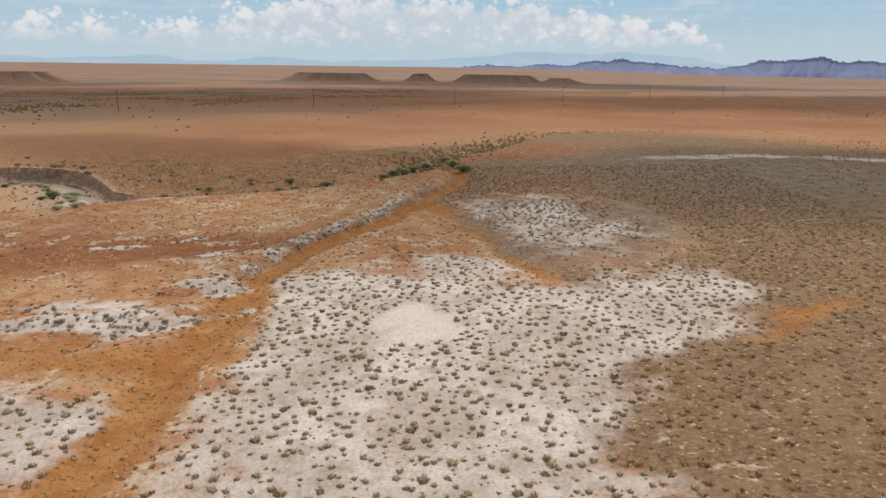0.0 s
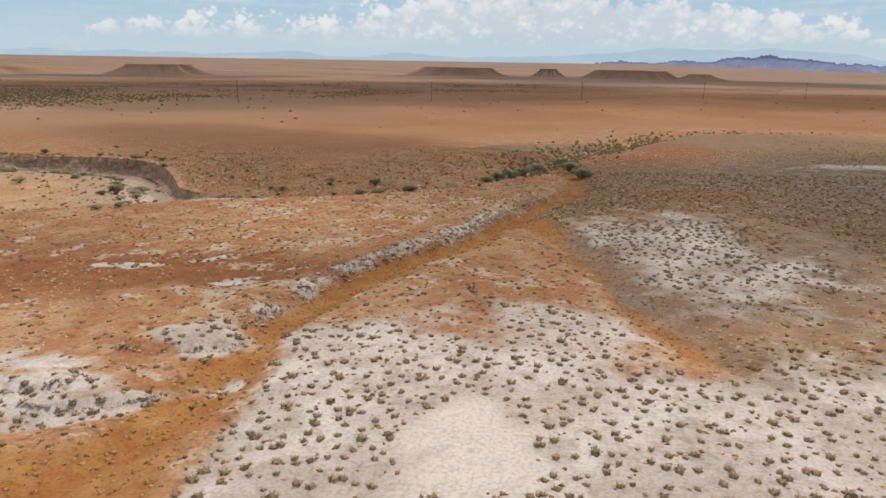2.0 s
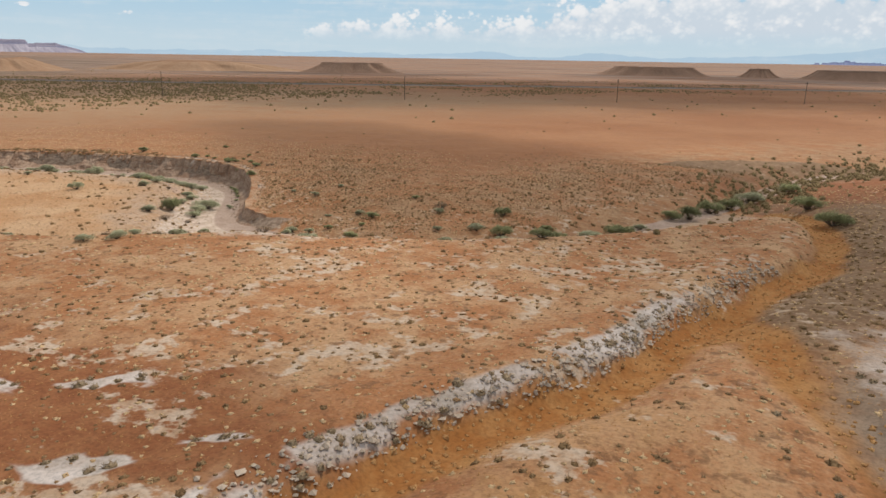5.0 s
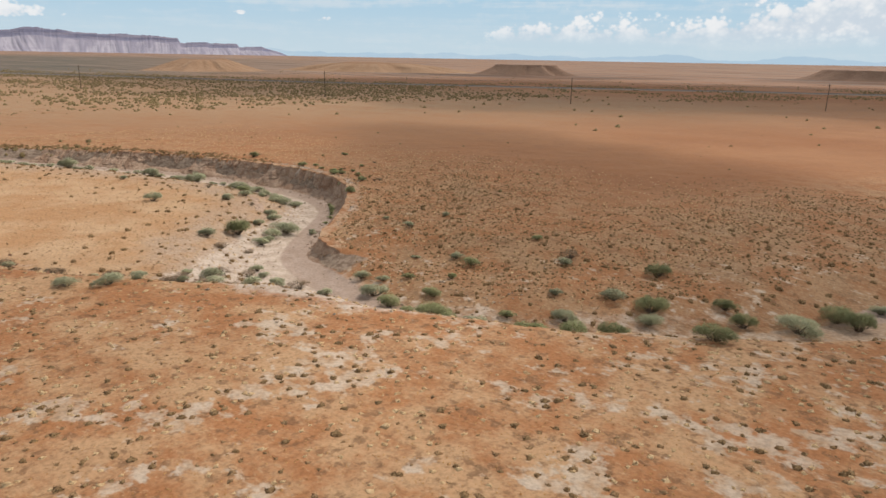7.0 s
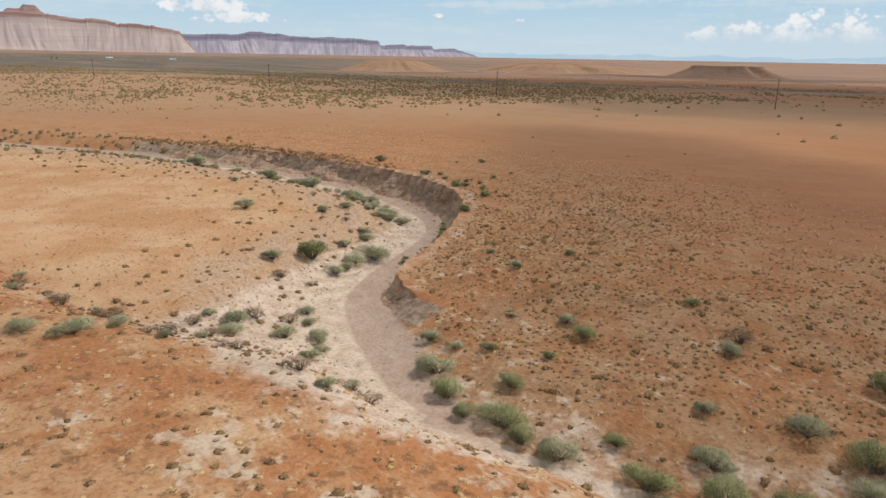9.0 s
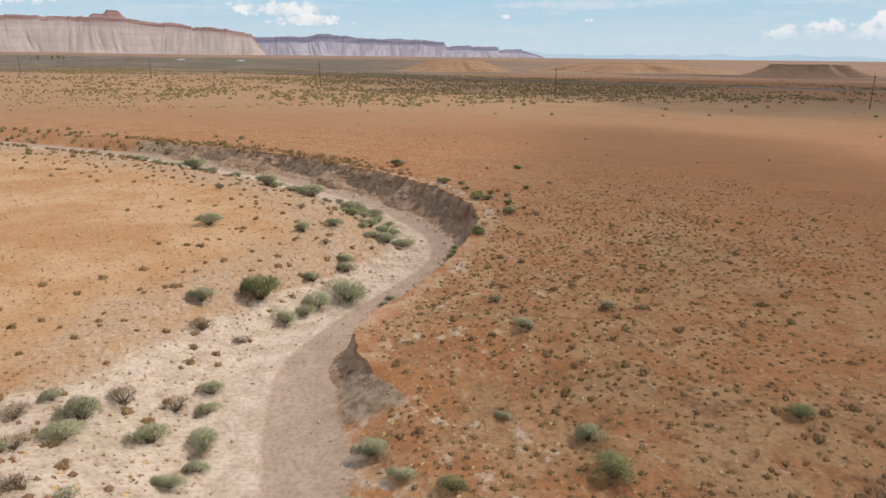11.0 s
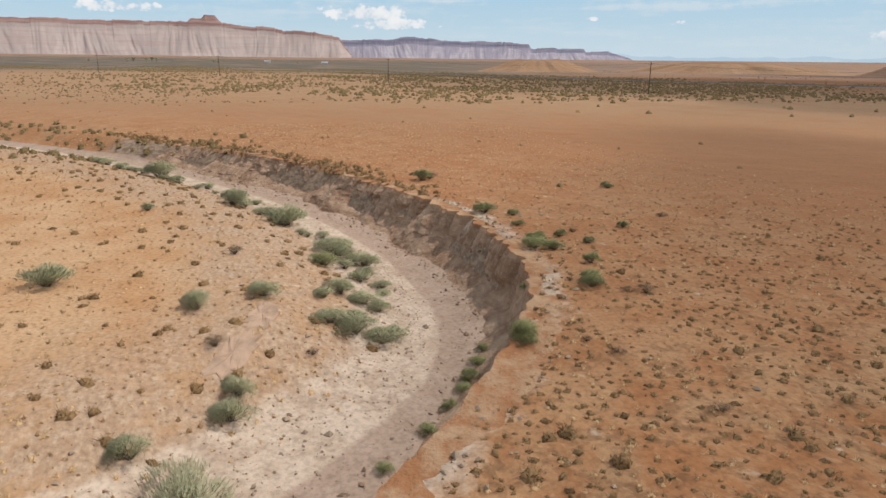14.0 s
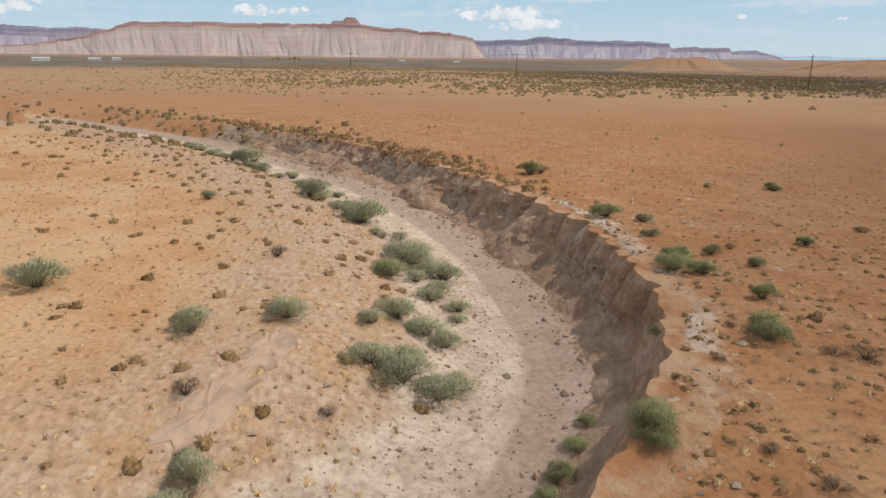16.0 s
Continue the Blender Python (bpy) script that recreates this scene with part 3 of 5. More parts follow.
def cover(x, y):
    """What lies on the ground: a dictionary of shares from 0 to 1."""
    dw, side, (hw, zb, rn, rs, zr) = near_line(x, y, WASH)
    dg, sg, _ = near_line(x, y, GULLY, 25)
    da, sa, _ = near_line(x, y, ARM_EAST, 60)
    db, _, _ = near_line(x, y, ARM_WEST, 25)
    de, sd, _ = near_line(x, y, EDGE)
    edge = -de * sd
    far = np.hypot(x + 30, y - 90)
    big = fbm(x, y, 14, 4, 51)
    out = {}
    # ragged outlines
    gx, gy = x, y
    x = gx + 7 * (fbm(gx, gy, 9, 4, 55) - 0.5) + 2.4 * (fbm(gx, gy, 2.0, 3, 56) - 0.5)
    y = gy + 7 * (fbm(gx, gy, 9, 4, 57) - 0.5) + 2.4 * (fbm(gx, gy, 2.0, 3, 58) - 0.5)
    dg = np.maximum(dg + 1.6 * (fbm(gx, gy, 4, 3, 59) - 0.5), 0)
    da = np.maximum(da + 2.4 * (fbm(gx, gy, 4, 3, 60) - 0.5), 0)
    db = np.maximum(db + 2.0 * (fbm(gx, gy, 4, 3, 62) - 0.5), 0)
    pan = np.maximum.reduce([inside(x, y, -2, 47, 15, 27), inside(x, y, 11, 57, 16, 9, 20), inside(x, y, -6, 61, 13, 10), 0.8 * inside(x, y, 24, 64, 8, 8),
                             0.66 * inside(x, y, 15, 97, 14, 25, 8), 0.60 * inside(x, y, 2, 74, 14, 7)])
    bits = np.maximum.reduce([inside(x, y, -24.2, 65.2, 4.4, 2.6, 28), inside(x, y, -34, 56.4, 9, 2.4, 18), inside(x, y, -25.5, 56.4, 4.6, 1.4, 25), inside(x, y, -37, 41, 7, 2.6, 8), 0.62 * inside(x, y, -36, 61, 9, 2.5, 5),
                              inside(x, y, -26, 36.5, 6, 5.2, 10), inside(x, y, -19, 58.6, 1.8, 1.3, 40), inside(x, y, -16.2, 66.5, 2.0, 3.0), inside(x, y, -32.6, 83.6, 3.2, 0.6, 20), inside(x, y, -39, 80.2, 2.6, 0.9, 10),
                              inside(x, y, -24.0, 82.5, 1.6, 0.7, 20), inside(x, y, -28, 78.5, 2.2, 0.7, 15)])
    scarp = np.where(sg < 0, 1, 0) * np.exp(-((dg - 2.6) / 1.2) ** 2) * smooth(y, 68, 72) * smooth(y, 122, 108) * smooth(fbm(x, y, 5, 3, 65), 0.30, 0.5)
    gully = np.exp(-(dg / np.where(y < 66, 2.7, 1.9)) ** 2) * smooth(dw, 3, 10)
    arms = np.maximum(0.85 * np.exp(-(da / 2.0) ** 2), np.exp(-(db / 1.6) ** 2))
    field_gold = 0.78 * np.maximum.reduce([inside(x, y, -25, 47.6, 9.5, 3.6, 14), inside(x, y, -20.5, 49, 4.2, 6)])
    gold = np.maximum.reduce([gully, arms, field_gold, 0.42 * inside(x, y, -5, 86, 9, 12), 0.66 * inside(x, y, 33, 57.5, 10, 2.6, 38)])
    specks = np.where(edge < 1, 1, 0.0) * smooth(far, 170, 110) * smooth(crust(gx, gy) - 0.10 * smooth(edge, -8, -2), 0.48, 0.86)
    out["specks"] = np.maximum(specks, (0.25 + 0.4 * smooth(x, -70, -60)) * out_near(dw - hw, side, x) * (0.4 + 0.6 * smooth(fbm(gx, gy, 3.0, 3, 105), 0.40, 0.66)))
    west = smooth(y, 60, 68) * np.where(y < 108, smooth(-da * sa, -1, 4), smooth(-dg * sg, -1, 4))     # between the gully and its east arm
    flats = np.maximum(inside(x, y, 72, 163, 30, 4, 8), inside(x, y, 112, 160, 26, 5, -10))
    out["salt"] = np.clip(np.maximum.reduce([pan * (1 - gully) * (1 - arms) * (1 - np.clip(1.9 * field_gold - 0.5, 0, 1)), bits, 0.8 * scarp, 0.8 * flats]), 0, 1)
    out["gold"] = gold
    out["specks"] = out["specks"] * (1 - np.clip(1.6 * gold - 0.5, 0, 1))
    out["bare"] = np.maximum(smooth(inside(x, y, -2.5, 55.5, 3.8, 4.6), 0.4, 0.8), smooth(inside(x, y, -5, 41, 2.2, 1.6), 0.4, 0.8))
    out["beige"] = np.where(side < 0, 1, 0) * smooth(edge, 0, 5) * smooth(dw, 21, 5) * 0.85
    out["red"] = np.maximum.reduce([0.85 * inside(x, y, -38, 80, 26, 6.5, 12), 0.75 * inside(x, y, -62, 72, 28, 10, 10), 0.55 * inside(x, y, -58, 82, 30, 12, 10), 0.6 * inside(x, y, 22, 128, 22, 8, 5), 0.8 * inside(x, y, 17, 78, 5, 2.2, 10), 0.7 * inside(x, y, 14, 180, 30, 30)]) + 0.25 * (big - 0.5)
    out["brown"] = np.maximum(smooth(x + 0.30 * (y - 40), 3, 16) * smooth(far, 240, 120) * np.where(edge < 0, 1, 0), 0) * (1 - west)
    out["brown"] = np.maximum(out["brown"], np.where(side > 0, 0.43, 0) * smooth(dw, 60, 14) * smooth(gx, -84, -62) * smooth(gx, 70, 30))
    out["specks"] = out["specks"] * (1 - 0.45 * np.clip(out["brown"], 0, 1))
    out["brown"] = out["brown"] * (1 - 0.75 * smooth(inside(gx, gy, 17, 94, 20, 26), 0.3, 0.8))
    out["grey"] = np.maximum(0.7 * inside(x, y, 62, 140, 48, 40, -20), np.where(edge < 0, 0.62, 0) * smooth(inside(x, y, 18, 94, 20, 26), 0.3, 0.8) * (1 - west))
    x, y = gx, gy
    out["flood"] = np.where(side < 0, 1, 0) * smooth(edge, 2, 7) * smooth(far, 420, 240)
    shore = np.where(side < 0, smooth(dw - hw, 5.5 + 9 * smooth(x, -78, -60), 0), 0) * smooth(x, -18, -40)
    lip = np.where(side > 0, smooth(dw - hw - rn, 4.5, 0.4), 0) * smooth(x, -62, -69) * smooth(x, -112, -98) * 0.62
    out["bar"] = np.clip(np.maximum(shore * np.where(x < -100, 0.65, 1 - 0.4 * smooth(x, -48, -42)), lip) + np.exp(-((edge - 4) / 4) ** 2) * 0.42 * smooth(x, -30, -45) * np.where(side < 0, 1, 0), 0, 1)
    out["bar"] = np.maximum(out["bar"], np.where(side > 0, 0.46, 0) * smooth(dw, 7.0, 2.5) * smooth(x, -64, -54) * smooth(x, -16, -26))
    out["bed"] = smooth(dw - np.where(side > 0, hw + 0.5, hw * np.where(x < -45, 0.30, 0.8)), 0.7, -0.7) * smooth(y, 216, 200) * (1 - smooth(x, -46, -38) * smooth(x, -14, -22))
    out["cliff"] = np.where(side > 0, smooth(dw - hw, 0.2, 0.7) * smooth(dw - hw - rn, 0.5, -0.2) * smooth(rn, 5, 2.5), 0)
    az = np.degrees(np.arctan2(-(x + 40), y - 95))
    out["scrub"] = np.where(side > 0, 1, 0) * smooth(-(x + 230 - 0.5 * (y - 132)), -120, 50) * smooth(y, 560, 330) * smooth(far, 1300, 700)
    out["pale"] = smooth(far, 520, 900)
    out["fields"] = smooth(far, 480, 760) * smooth(far, 3000, 2000) * smooth(az, 40, 72) * smooth(az, 150, 125)
    out["tuftland"] = smooth(far, 330, 120) * np.where(side > 0, 0.08 + (0.36 + 0.44 * smooth(x, -80, -64)) * smooth(dw, 46, 16), 1)
    return out


def build_ground():
    X, Y = np.meshgrid(GX, GY)
    x, y = X.ravel(), Y.ravel()
    me = mesh_of("ground", np.stack([x, y, height(x, y)], 1), grid_faces(len(GX), len(GY)), GROUND, True, **cover(x, y))
    tagged(new("ground", me), "rust and tan desert plain with pale salt pan and dry wash", "ground", kind="structure")


build_ground()

# ---- mesas and ranges ----
HUB = (-40.0, 95.0)


def polar(az, r):
    return HUB[0] - r * np.sin(np.radians(az)), HUB[1] + r * np.cos(np.radians(az))


def build_range(name, rows, dist, depth, material, label, runnel, ledge=0.8, seed=0, step=0.05, rough=0.004, carve=0.10, plateau=9.0):
    """A range seen from one side. rows: azimuth, height of the rim over the eye line in degrees."""
    rows = np.array(sorted(rows))
    az = np.arange(rows[0, 0], rows[-1, 0] + step / 2, step)
    top = np.tan(np.radians(np.interp(az, rows[:, 0], rows[:, 1]))) * dist + 10
    top = top + rough * dist * (np.round(5 * fbm(np.radians(az) * dist, az * 0, 110, 4, seed + 2)) / 5 - 0.5) + 0.3 * rough * dist * (fbm(np.radians(az) * dist, az * 0, 30, 3, seed + 4) - 0.5)
    knob = np.clip(top - (math.tan(radians(plateau)) * dist + 10), 0, None)
    top = top - knob
    s = np.concatenate([np.linspace(0, 1, 34), [1.02, 1.2, 1.5]])
    A, S = np.meshgrid(az, s)
    H = np.broadcast_to(np.maximum(top + 6, 4), A.shape)
    arc = np.radians(A) * dist
    arc = arc + 60 * (fbm(arc, S * 0, 150, 2, seed + 21) - 0.5) + S * 200 * (fbm(arc, S * 0, 260, 3, seed + 22) - 0.5)
    rib = arc + 70 * (1 - S) * (fbm(arc, S * 0, 400, 2, seed + 23) - 0.3)
    flute = 0.5 * smooth(fbm(rib, S * 50, runnel * 1.7, 2, seed), 0.2, 0.8) + 0.5 * smooth(fbm(rib, S * 40, runnel * 0.62, 2, seed + 5), 0.2, 0.8)
    lift = np.clip(S, 0, 1)
    prof = np.where(lift < ledge, 0.78 * (lift / ledge) ** 1.35, 0.78 + 0.22 * smooth(lift, ledge, ledge + 0.06))
    body = np.sin(np.pi * np.clip(lift / ledge, 0, 1)) ** 0.6
    R = dist + depth * (S - 0.5) - depth * carve * body * (1 - 1.5 * flute) + 40 * (fbm(arc, S * 0, 300, 3, seed + 9) - 0.5)
    Z = -8 + H * prof + knob[None] * smooth(lift, 0.93, 0.99) + 3 * (fbm(arc, S * 200, 25, 3, seed + 11) - 0.5) * body
    x, y = polar(A, R)
    Z = Z + height(x.ravel(), y.ravel(), False).reshape(x.shape) * (1 - smooth(lift, 0.0, 0.3)) * 0.8
    me = mesh_of(name, np.stack([x.ravel(), y.ravel(), Z.ravel()], 1), grid_faces(len(az), len(s)), material, True, up=prof.ravel(), flute=flute.ravel())
    return tagged(new(name, me), label, "cliffs", kind="structure")


def build_mesa(name, az, dist, long, wide, top, material, label, flat=0.55, seed=0, turn=90.0, soft=0.0):
    """A table hill: long and wide are its half lengths at the foot, top its height above the plain's zero."""
    cx, cy = polar(az, dist)
    nu, nv = 97, 30
    u = np.linspace(0, 2 * np.pi, nu)
    v = np.linspace(1, 0, nv) ** 0.8
    U, V = np.meshgrid(u, v)
    rag = 1 + 0.75 * (fbm(np.cos(U) * 3 + seed * 7, np.sin(U) * 3, 1.0, 4, seed) - 0.5)
    flute = fbm(U * 40 / np.pi, V * 2, 1.0, 3, seed + 3)
    a = radians(az + turn)
    ex, ey = -math.sin(a), math.cos(a)
    px, py = long * rag * np.cos(U) * V, wide * rag * np.sin(U) * V
    x, y = cx + px * ex - py * ey, cy + px * ey + py * ex
    up = np.where(V > flat + 0.04, 0.8 * np.clip((1 - V) / (1 - flat - 0.04), 0, 1) ** 1.7, 0.8 + 0.2 * smooth(V, flat + 0.04, flat))
    up = up + soft * (smooth(1 - V, 0, 0.85) * (0.75 + 0.5 * fbm(px, py, long * 0.35, 4, seed + 5)) - up)
    up = np.where(V > 0.985, 0, up)
    base = height(x.ravel(), y.ravel(), False).reshape(x.shape)
    Z = base - 0.4 + (top - base) * up * (1 + 0.16 * (fbm(px + cx, py + cy, long * 0.6, 4, seed + 8) - 0.5)) + 0.5 * (flute - 0.5) * (up < 0.8)
    me = mesh_of(name, np.stack([x.ravel(), y.ravel(), Z.ravel()], 1), grid_faces(nu, nv), material, True, up=up.ravel(), flute=flute.ravel())
    return tagged(new(name, me), label, "mesa", kind="structure")


build_range("cliff_range", [(75.3, 0.4), (76.2, 1.65), (79.3, 2.15), (83.6, 2.42), (84.8, 2.62), (85.3, 2.8), (85.6, 3.2), (86.3, 3.24), (86.6, 2.95), (87.3, 2.95), (87.6, 2.75), (88.4, 2.7), (92, 2.72), (96, 2.66), (99, 2.65), (102.0, 2.55),
                            (103.2, 2.1), (105, 1.6), (108, 1.0), (112, 0.5), (116, 0.1)], 4000, 420, PALE_CLIFF, "long pale grey shale cliffs with red rock rim", 34, 0.84, 3, rough=0.006, carve=0.06, plateau=2.72)
# the three farther ranges carry the haze of distance in their colour
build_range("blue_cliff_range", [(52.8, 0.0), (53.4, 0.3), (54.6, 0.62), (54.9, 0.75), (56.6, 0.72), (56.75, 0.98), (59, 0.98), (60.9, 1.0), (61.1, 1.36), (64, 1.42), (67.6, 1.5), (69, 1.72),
                                 (71.2, 1.72), (73, 1.55), (75, 1.5), (77, 1.5), (80, 1.3)], 4450, 300, HAZE_CLIFF, "stepped far cliffs with distance haze in their blue-grey colour", 26, 0.82, 13, carve=0.05)
build_range("west_blue_range", [(101, 1.2), (104, 1.9), (106, 2.0), (109, 2.0), (112, 2.2), (116, 1.9), (122, 1.5), (130, 0.8)], 4600, 260, HAZE_CLIFF, "far cliffs behind the pale range, coloured blue-grey for haze", 36, 0.8, 23, carve=0.05)
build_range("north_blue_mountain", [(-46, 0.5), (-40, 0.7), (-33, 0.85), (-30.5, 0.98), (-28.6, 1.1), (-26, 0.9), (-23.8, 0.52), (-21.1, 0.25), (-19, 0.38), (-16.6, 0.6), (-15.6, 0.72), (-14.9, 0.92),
                                    (-14, 0.72), (-12.5, 0.6), (-9, 0.42), (-6, 0.35), (-2, 0.15), (0, -0.1)], 4500, 260, HAZE_ROCK, "mountain ridge on the horizon, its haze painted in as blue", 60, 0.9, 33, rough=0.008, carve=0.12)
build_mesa("mesa_1", 7.2, 1080, 88, 60, 8.6, MESA_EARTH, "low dark red-brown flat-topped mesa", 0.62, 1)
build_mesa("mesa_2", -0.2, 1080, 30, 30, 8.6, MESA_EARTH, "small dark red-brown butte", 0.4, 2)
build_mesa("mesa_3", -6.9, 1080, 82, 60, 8.2, MESA_EARTH, "low dark red-brown flat-topped mesa", 0.66, 3)
build_mesa("mesa_4", 32.6, 950, 72, 50, 8.5, MESA_EARTH, "small red-brown flat-topped mesa", 0.52, 4)
build_mesa("mesa_5", 59.0, 880, 75, 70, 9.8, RIDGE_EARTH, "broad tan earth mound on the plain", 0.45, 5, soft=0.85)
build_mesa("mesa_6", 45.5, 980, 150, 50, 8.0, RIDGE_EARTH, "long low tan ridge with bare badland slopes", 0.6, 6, soft=0.75)
build_mesa("mesa_7", -12.5, 1080, 50, 40, 5.0, MESA_EARTH, "low rounded red-brown mound", 0.3, 7)

# ---- unseen clouds overhead, added for their shadows on the plain ----
CLOUD_BASE = 900.0


def build_cloud(x, y, rx, ry, turn, thick, seed):
    """An unseen flat-based cumulus, placed so that its shadow falls about (x, y) on the plain."""
    run = CLOUD_BASE / math.tan(radians(SUN_EL))
    cx, cy = x + run * math.sin(radians(SUN_AZ)), y + run * math.cos(radians(SUN_AZ))
    nu, nv = 72, 26
    U, V = np.meshgrid(np.linspace(0, 2 * np.pi, nu), np.linspace(0, 1, nv))
    rag = 1 + 0.7 * (fbm(np.cos(U) * 2 + seed * 5, np.sin(U) * 2, 1.0, 4, seed) - 0.5)
    px, py = rx * rag * V * np.cos(U), ry * rag * V * np.sin(U)
    c, s = math.cos(radians(turn)), math.sin(radians(turn))
    X, Y = cx + px * c - py * s, cy + px * s + py * c
    puff = fbm(X, Y, 45, 4, seed + 2)
    lift = np.sqrt(np.clip(1 - V ** 2, 0, 1)) * (0.45 + 0.9 * puff) * min(rx, ry) * 0.5
    dense = thick * smooth(1 - V + 0.35 * (puff - 0.5), 0.05, 0.5)
    pts = [np.stack([X.ravel(), Y.ravel(), (CLOUD_BASE + k * lift).ravel()], 1) for k in (1.0, -0.08)]
    f = grid_faces(nu, nv)
    me = mesh_of("cloud", np.concatenate(pts), np.concatenate([f, f[:, ::-1] + nu * nv]), CLOUD, True, dense=np.concatenate([dense.ravel()] * 2))
    tagged(new("cloud", me), "thin cumulus out of view that shades the plain", "cloud", "fair-weather clouds", "structure")


build_cloud(-221, 542, 560, 290, 33, 0.55, 1)
build_cloud(330, 620, 380, 170, 25, 0.46, 2)
build_cloud(85, 150, 95, 55, 10, 0.42, 3)
build_cloud(-58, 186, 125, 50, -27, 0.32, 4)
build_cloud(120, 1080, 520, 230, 0, 0.50, 5)
# three faint clouds added out of view just to darken the near ground
build_cloud(2, 96, 46, 28, 20, 0.20, 7)
build_cloud(-66, 95, 40, 24, 20, 0.12, 8)
build_cloud(-4, 126, 34, 22, 15, 0.18, 9)
build_cloud(-500, 820, 260, 110, 30, 0.40, 6)

# ---- power line ----


def tube(bm, points, r0, r1, sides=8):
    """A round bar along points, from radius r0 to r1."""
    rings = []
    pts = [Vector(p) for p in points]
    for i, p in enumerate(pts):
        d = (pts[min(i + 1, len(pts) - 1)] - pts[max(i - 1, 0)]).normalized()
        side = d.orthogonal().normalized()
        other = d.cross(side)
        r = r0 + (r1 - r0) * i / max(1, len(pts) - 1)
        rings.append([bm.verts.new(p + r * (math.cos(2 * math.pi * k / sides) * side + math.sin(2 * math.pi * k / sides) * other)) for k in range(sides)])
    for a, b in zip(rings, rings[1:]):
        for k in range(sides):
            bm.faces.new((a[k], a[(k + 1) % sides], b[(k + 1) % sides], b[k]))
    bm.faces.new(rings[0][::-1])
    bm.faces.new(rings[-1])
    return bm


def box(bm, cx, cy, cz, sx, sy, sz):
    m = Matrix.Translation((cx, cy, cz)) @ Matrix.Diagonal((sx, sy, sz, 1))
    bmesh.ops.create_cube(bm, size=1, matrix=m)
    return bm


def power_pole():
    root = new("power_pole")
    part("pole", tube(bmesh.new(), [(0, 0, -1.0), (0, 0, 5), (0, 0, 11.6)], 0.19, 0.12, 10), POLE_WOOD, root)
    part("crossarm", box(bmesh.new(), 0, 0.16, 10.7, 2.9, 0.12, 0.15), POLE_WOOD, root)
    for sx in (-1, 1):
        part("brace", tube(bmesh.new(), [(0, 0.18, 9.8), (sx * 0.8, 0.2, 10.6)], 0.025, 0.025, 6), STEEL, root)
    for x in (-1.3, 0.62, 1.3):
        bm = tube(bmesh.new(), [(x, 0.16, 10.77), (x, 0.16, 10.86)], 0.03, 0.05, 8)
        tube(bm, [(x, 0.16, 10.86), (x, 0.16, 10.95), (x, 0.16, 11.0)], 0.07, 0.045, 8)
        part("insulator", bm, CERAMIC, root)
    return tagged(root, "weathered wooden power pole with single crossarm on the plain", "power pole", "power line poles")


POLES = [(264, 651), (178, 594), (94, 538), (9, 480), (-78, 421), (-169, 361), (-264, 298), (-367, 230), (-470, 162), (-575, 92)]
LINE_TURN = math.degrees(math.atan2(60, 91))
pole = power_pole()
spots = [pose(x, y, float(height(np.array([x]), np.array([y]), False)[0]), 0, 0, LINE_TURN + 90) for x, y in POLES]
pole.matrix_world = spots[0]
for m in spots[1:]:
    copy_thing(pole, m)
for k in (-1.3, 0.62, 1.3):
    for a, b in zip(spots, spots[1:]):
        p, q = a @ Vector((k, 0.16, 11.0)), b @ Vector((k, 0.16, 11.0))
        pts = [p.lerp(q, i / 12) - Vector((0, 0, 1.8 * 4 * (i / 12) * (1 - i / 12))) for i in range(13)]
        me = bpy.data.meshes.new("power_cable")
        bm = tube(bmesh.new(), pts, 0.012, 0.012, 4)
        bm.to_mesh(me)
        bm.free()
        me.materials.append(WIRE)
        tagged(new("power_cable", me), "thin dull cable sagging between power poles", "cable", "power line cables")

# ---- brush and grass ----


def clump(rng, blades, spread, tall, width, bush=0.0, k=6):
    """A low ragged cushion bristling with short fine twigs, of radius about 1: triangles n x 3 x 3."""
    a = np.linspace(0, 2 * np.pi, k, endpoint=False) + rng.uniform(0, 1) + rng.normal(0, 0.15, k)
    lump = rng.uniform(0.55, 1.15, k)
    rings = []
    for r, z in ((0.85, -0.08), (0.66, 0.32), (0.36, 0.55 + 0.1 * bush)):
        rr = spread * r * lump * rng.uniform(0.85, 1.15, k)
        rings.append(np.stack([rr * np.cos(a), rr * np.sin(a), tall * z * rng.uniform(0.65, 1.3, k)], 1))
    tip = np.array([rng.normal(0, 0.15), rng.normal(0, 0.15), tall * (0.66 + 0.15 * bush)])
    out = []
    for i in range(k):
        n = (i + 1) % k
        for lo, hi in zip(rings[:-1], rings[1:]):
            out += [[lo[i], lo[n], hi[n]], [lo[i], hi[n], hi[i]]]
        out.append([rings[-1][i], rings[-1][n], tip])
    for _ in range(blades):
        i, e = rng.integers(0, k), rng.uniform(0, 1)
        base = rings[1][i] + e * (rings[2][i] - rings[1][i]) + rng.normal(0, 0.1, 3) * (1, 1, 0.3)
        grow = (base * (0.9, 0.9, 0.3) + (0, 0, 0.42)) * rng.uniform(0.25, 0.65) + rng.normal(0, 0.09, 3)
        side = np.cross(grow, rng.normal(size=3))
        side *= width * rng.uniform(0.6, 1.3) / (np.linalg.norm(side) + 1e-6)
        out.append([base * 0.92 - side, base * 0.92 + side, base + grow])
    return np.array(out)


def face_up(tri):
    """The same triangles, each wound so that it looks upward."""
    up = np.cross(tri[:, 1] - tri[:, 0], tri[:, 2] - tri[:, 0])[:, 2] < 0
    out = tri.copy()
    out[up] = tri[up][:, ::-1]
    return out


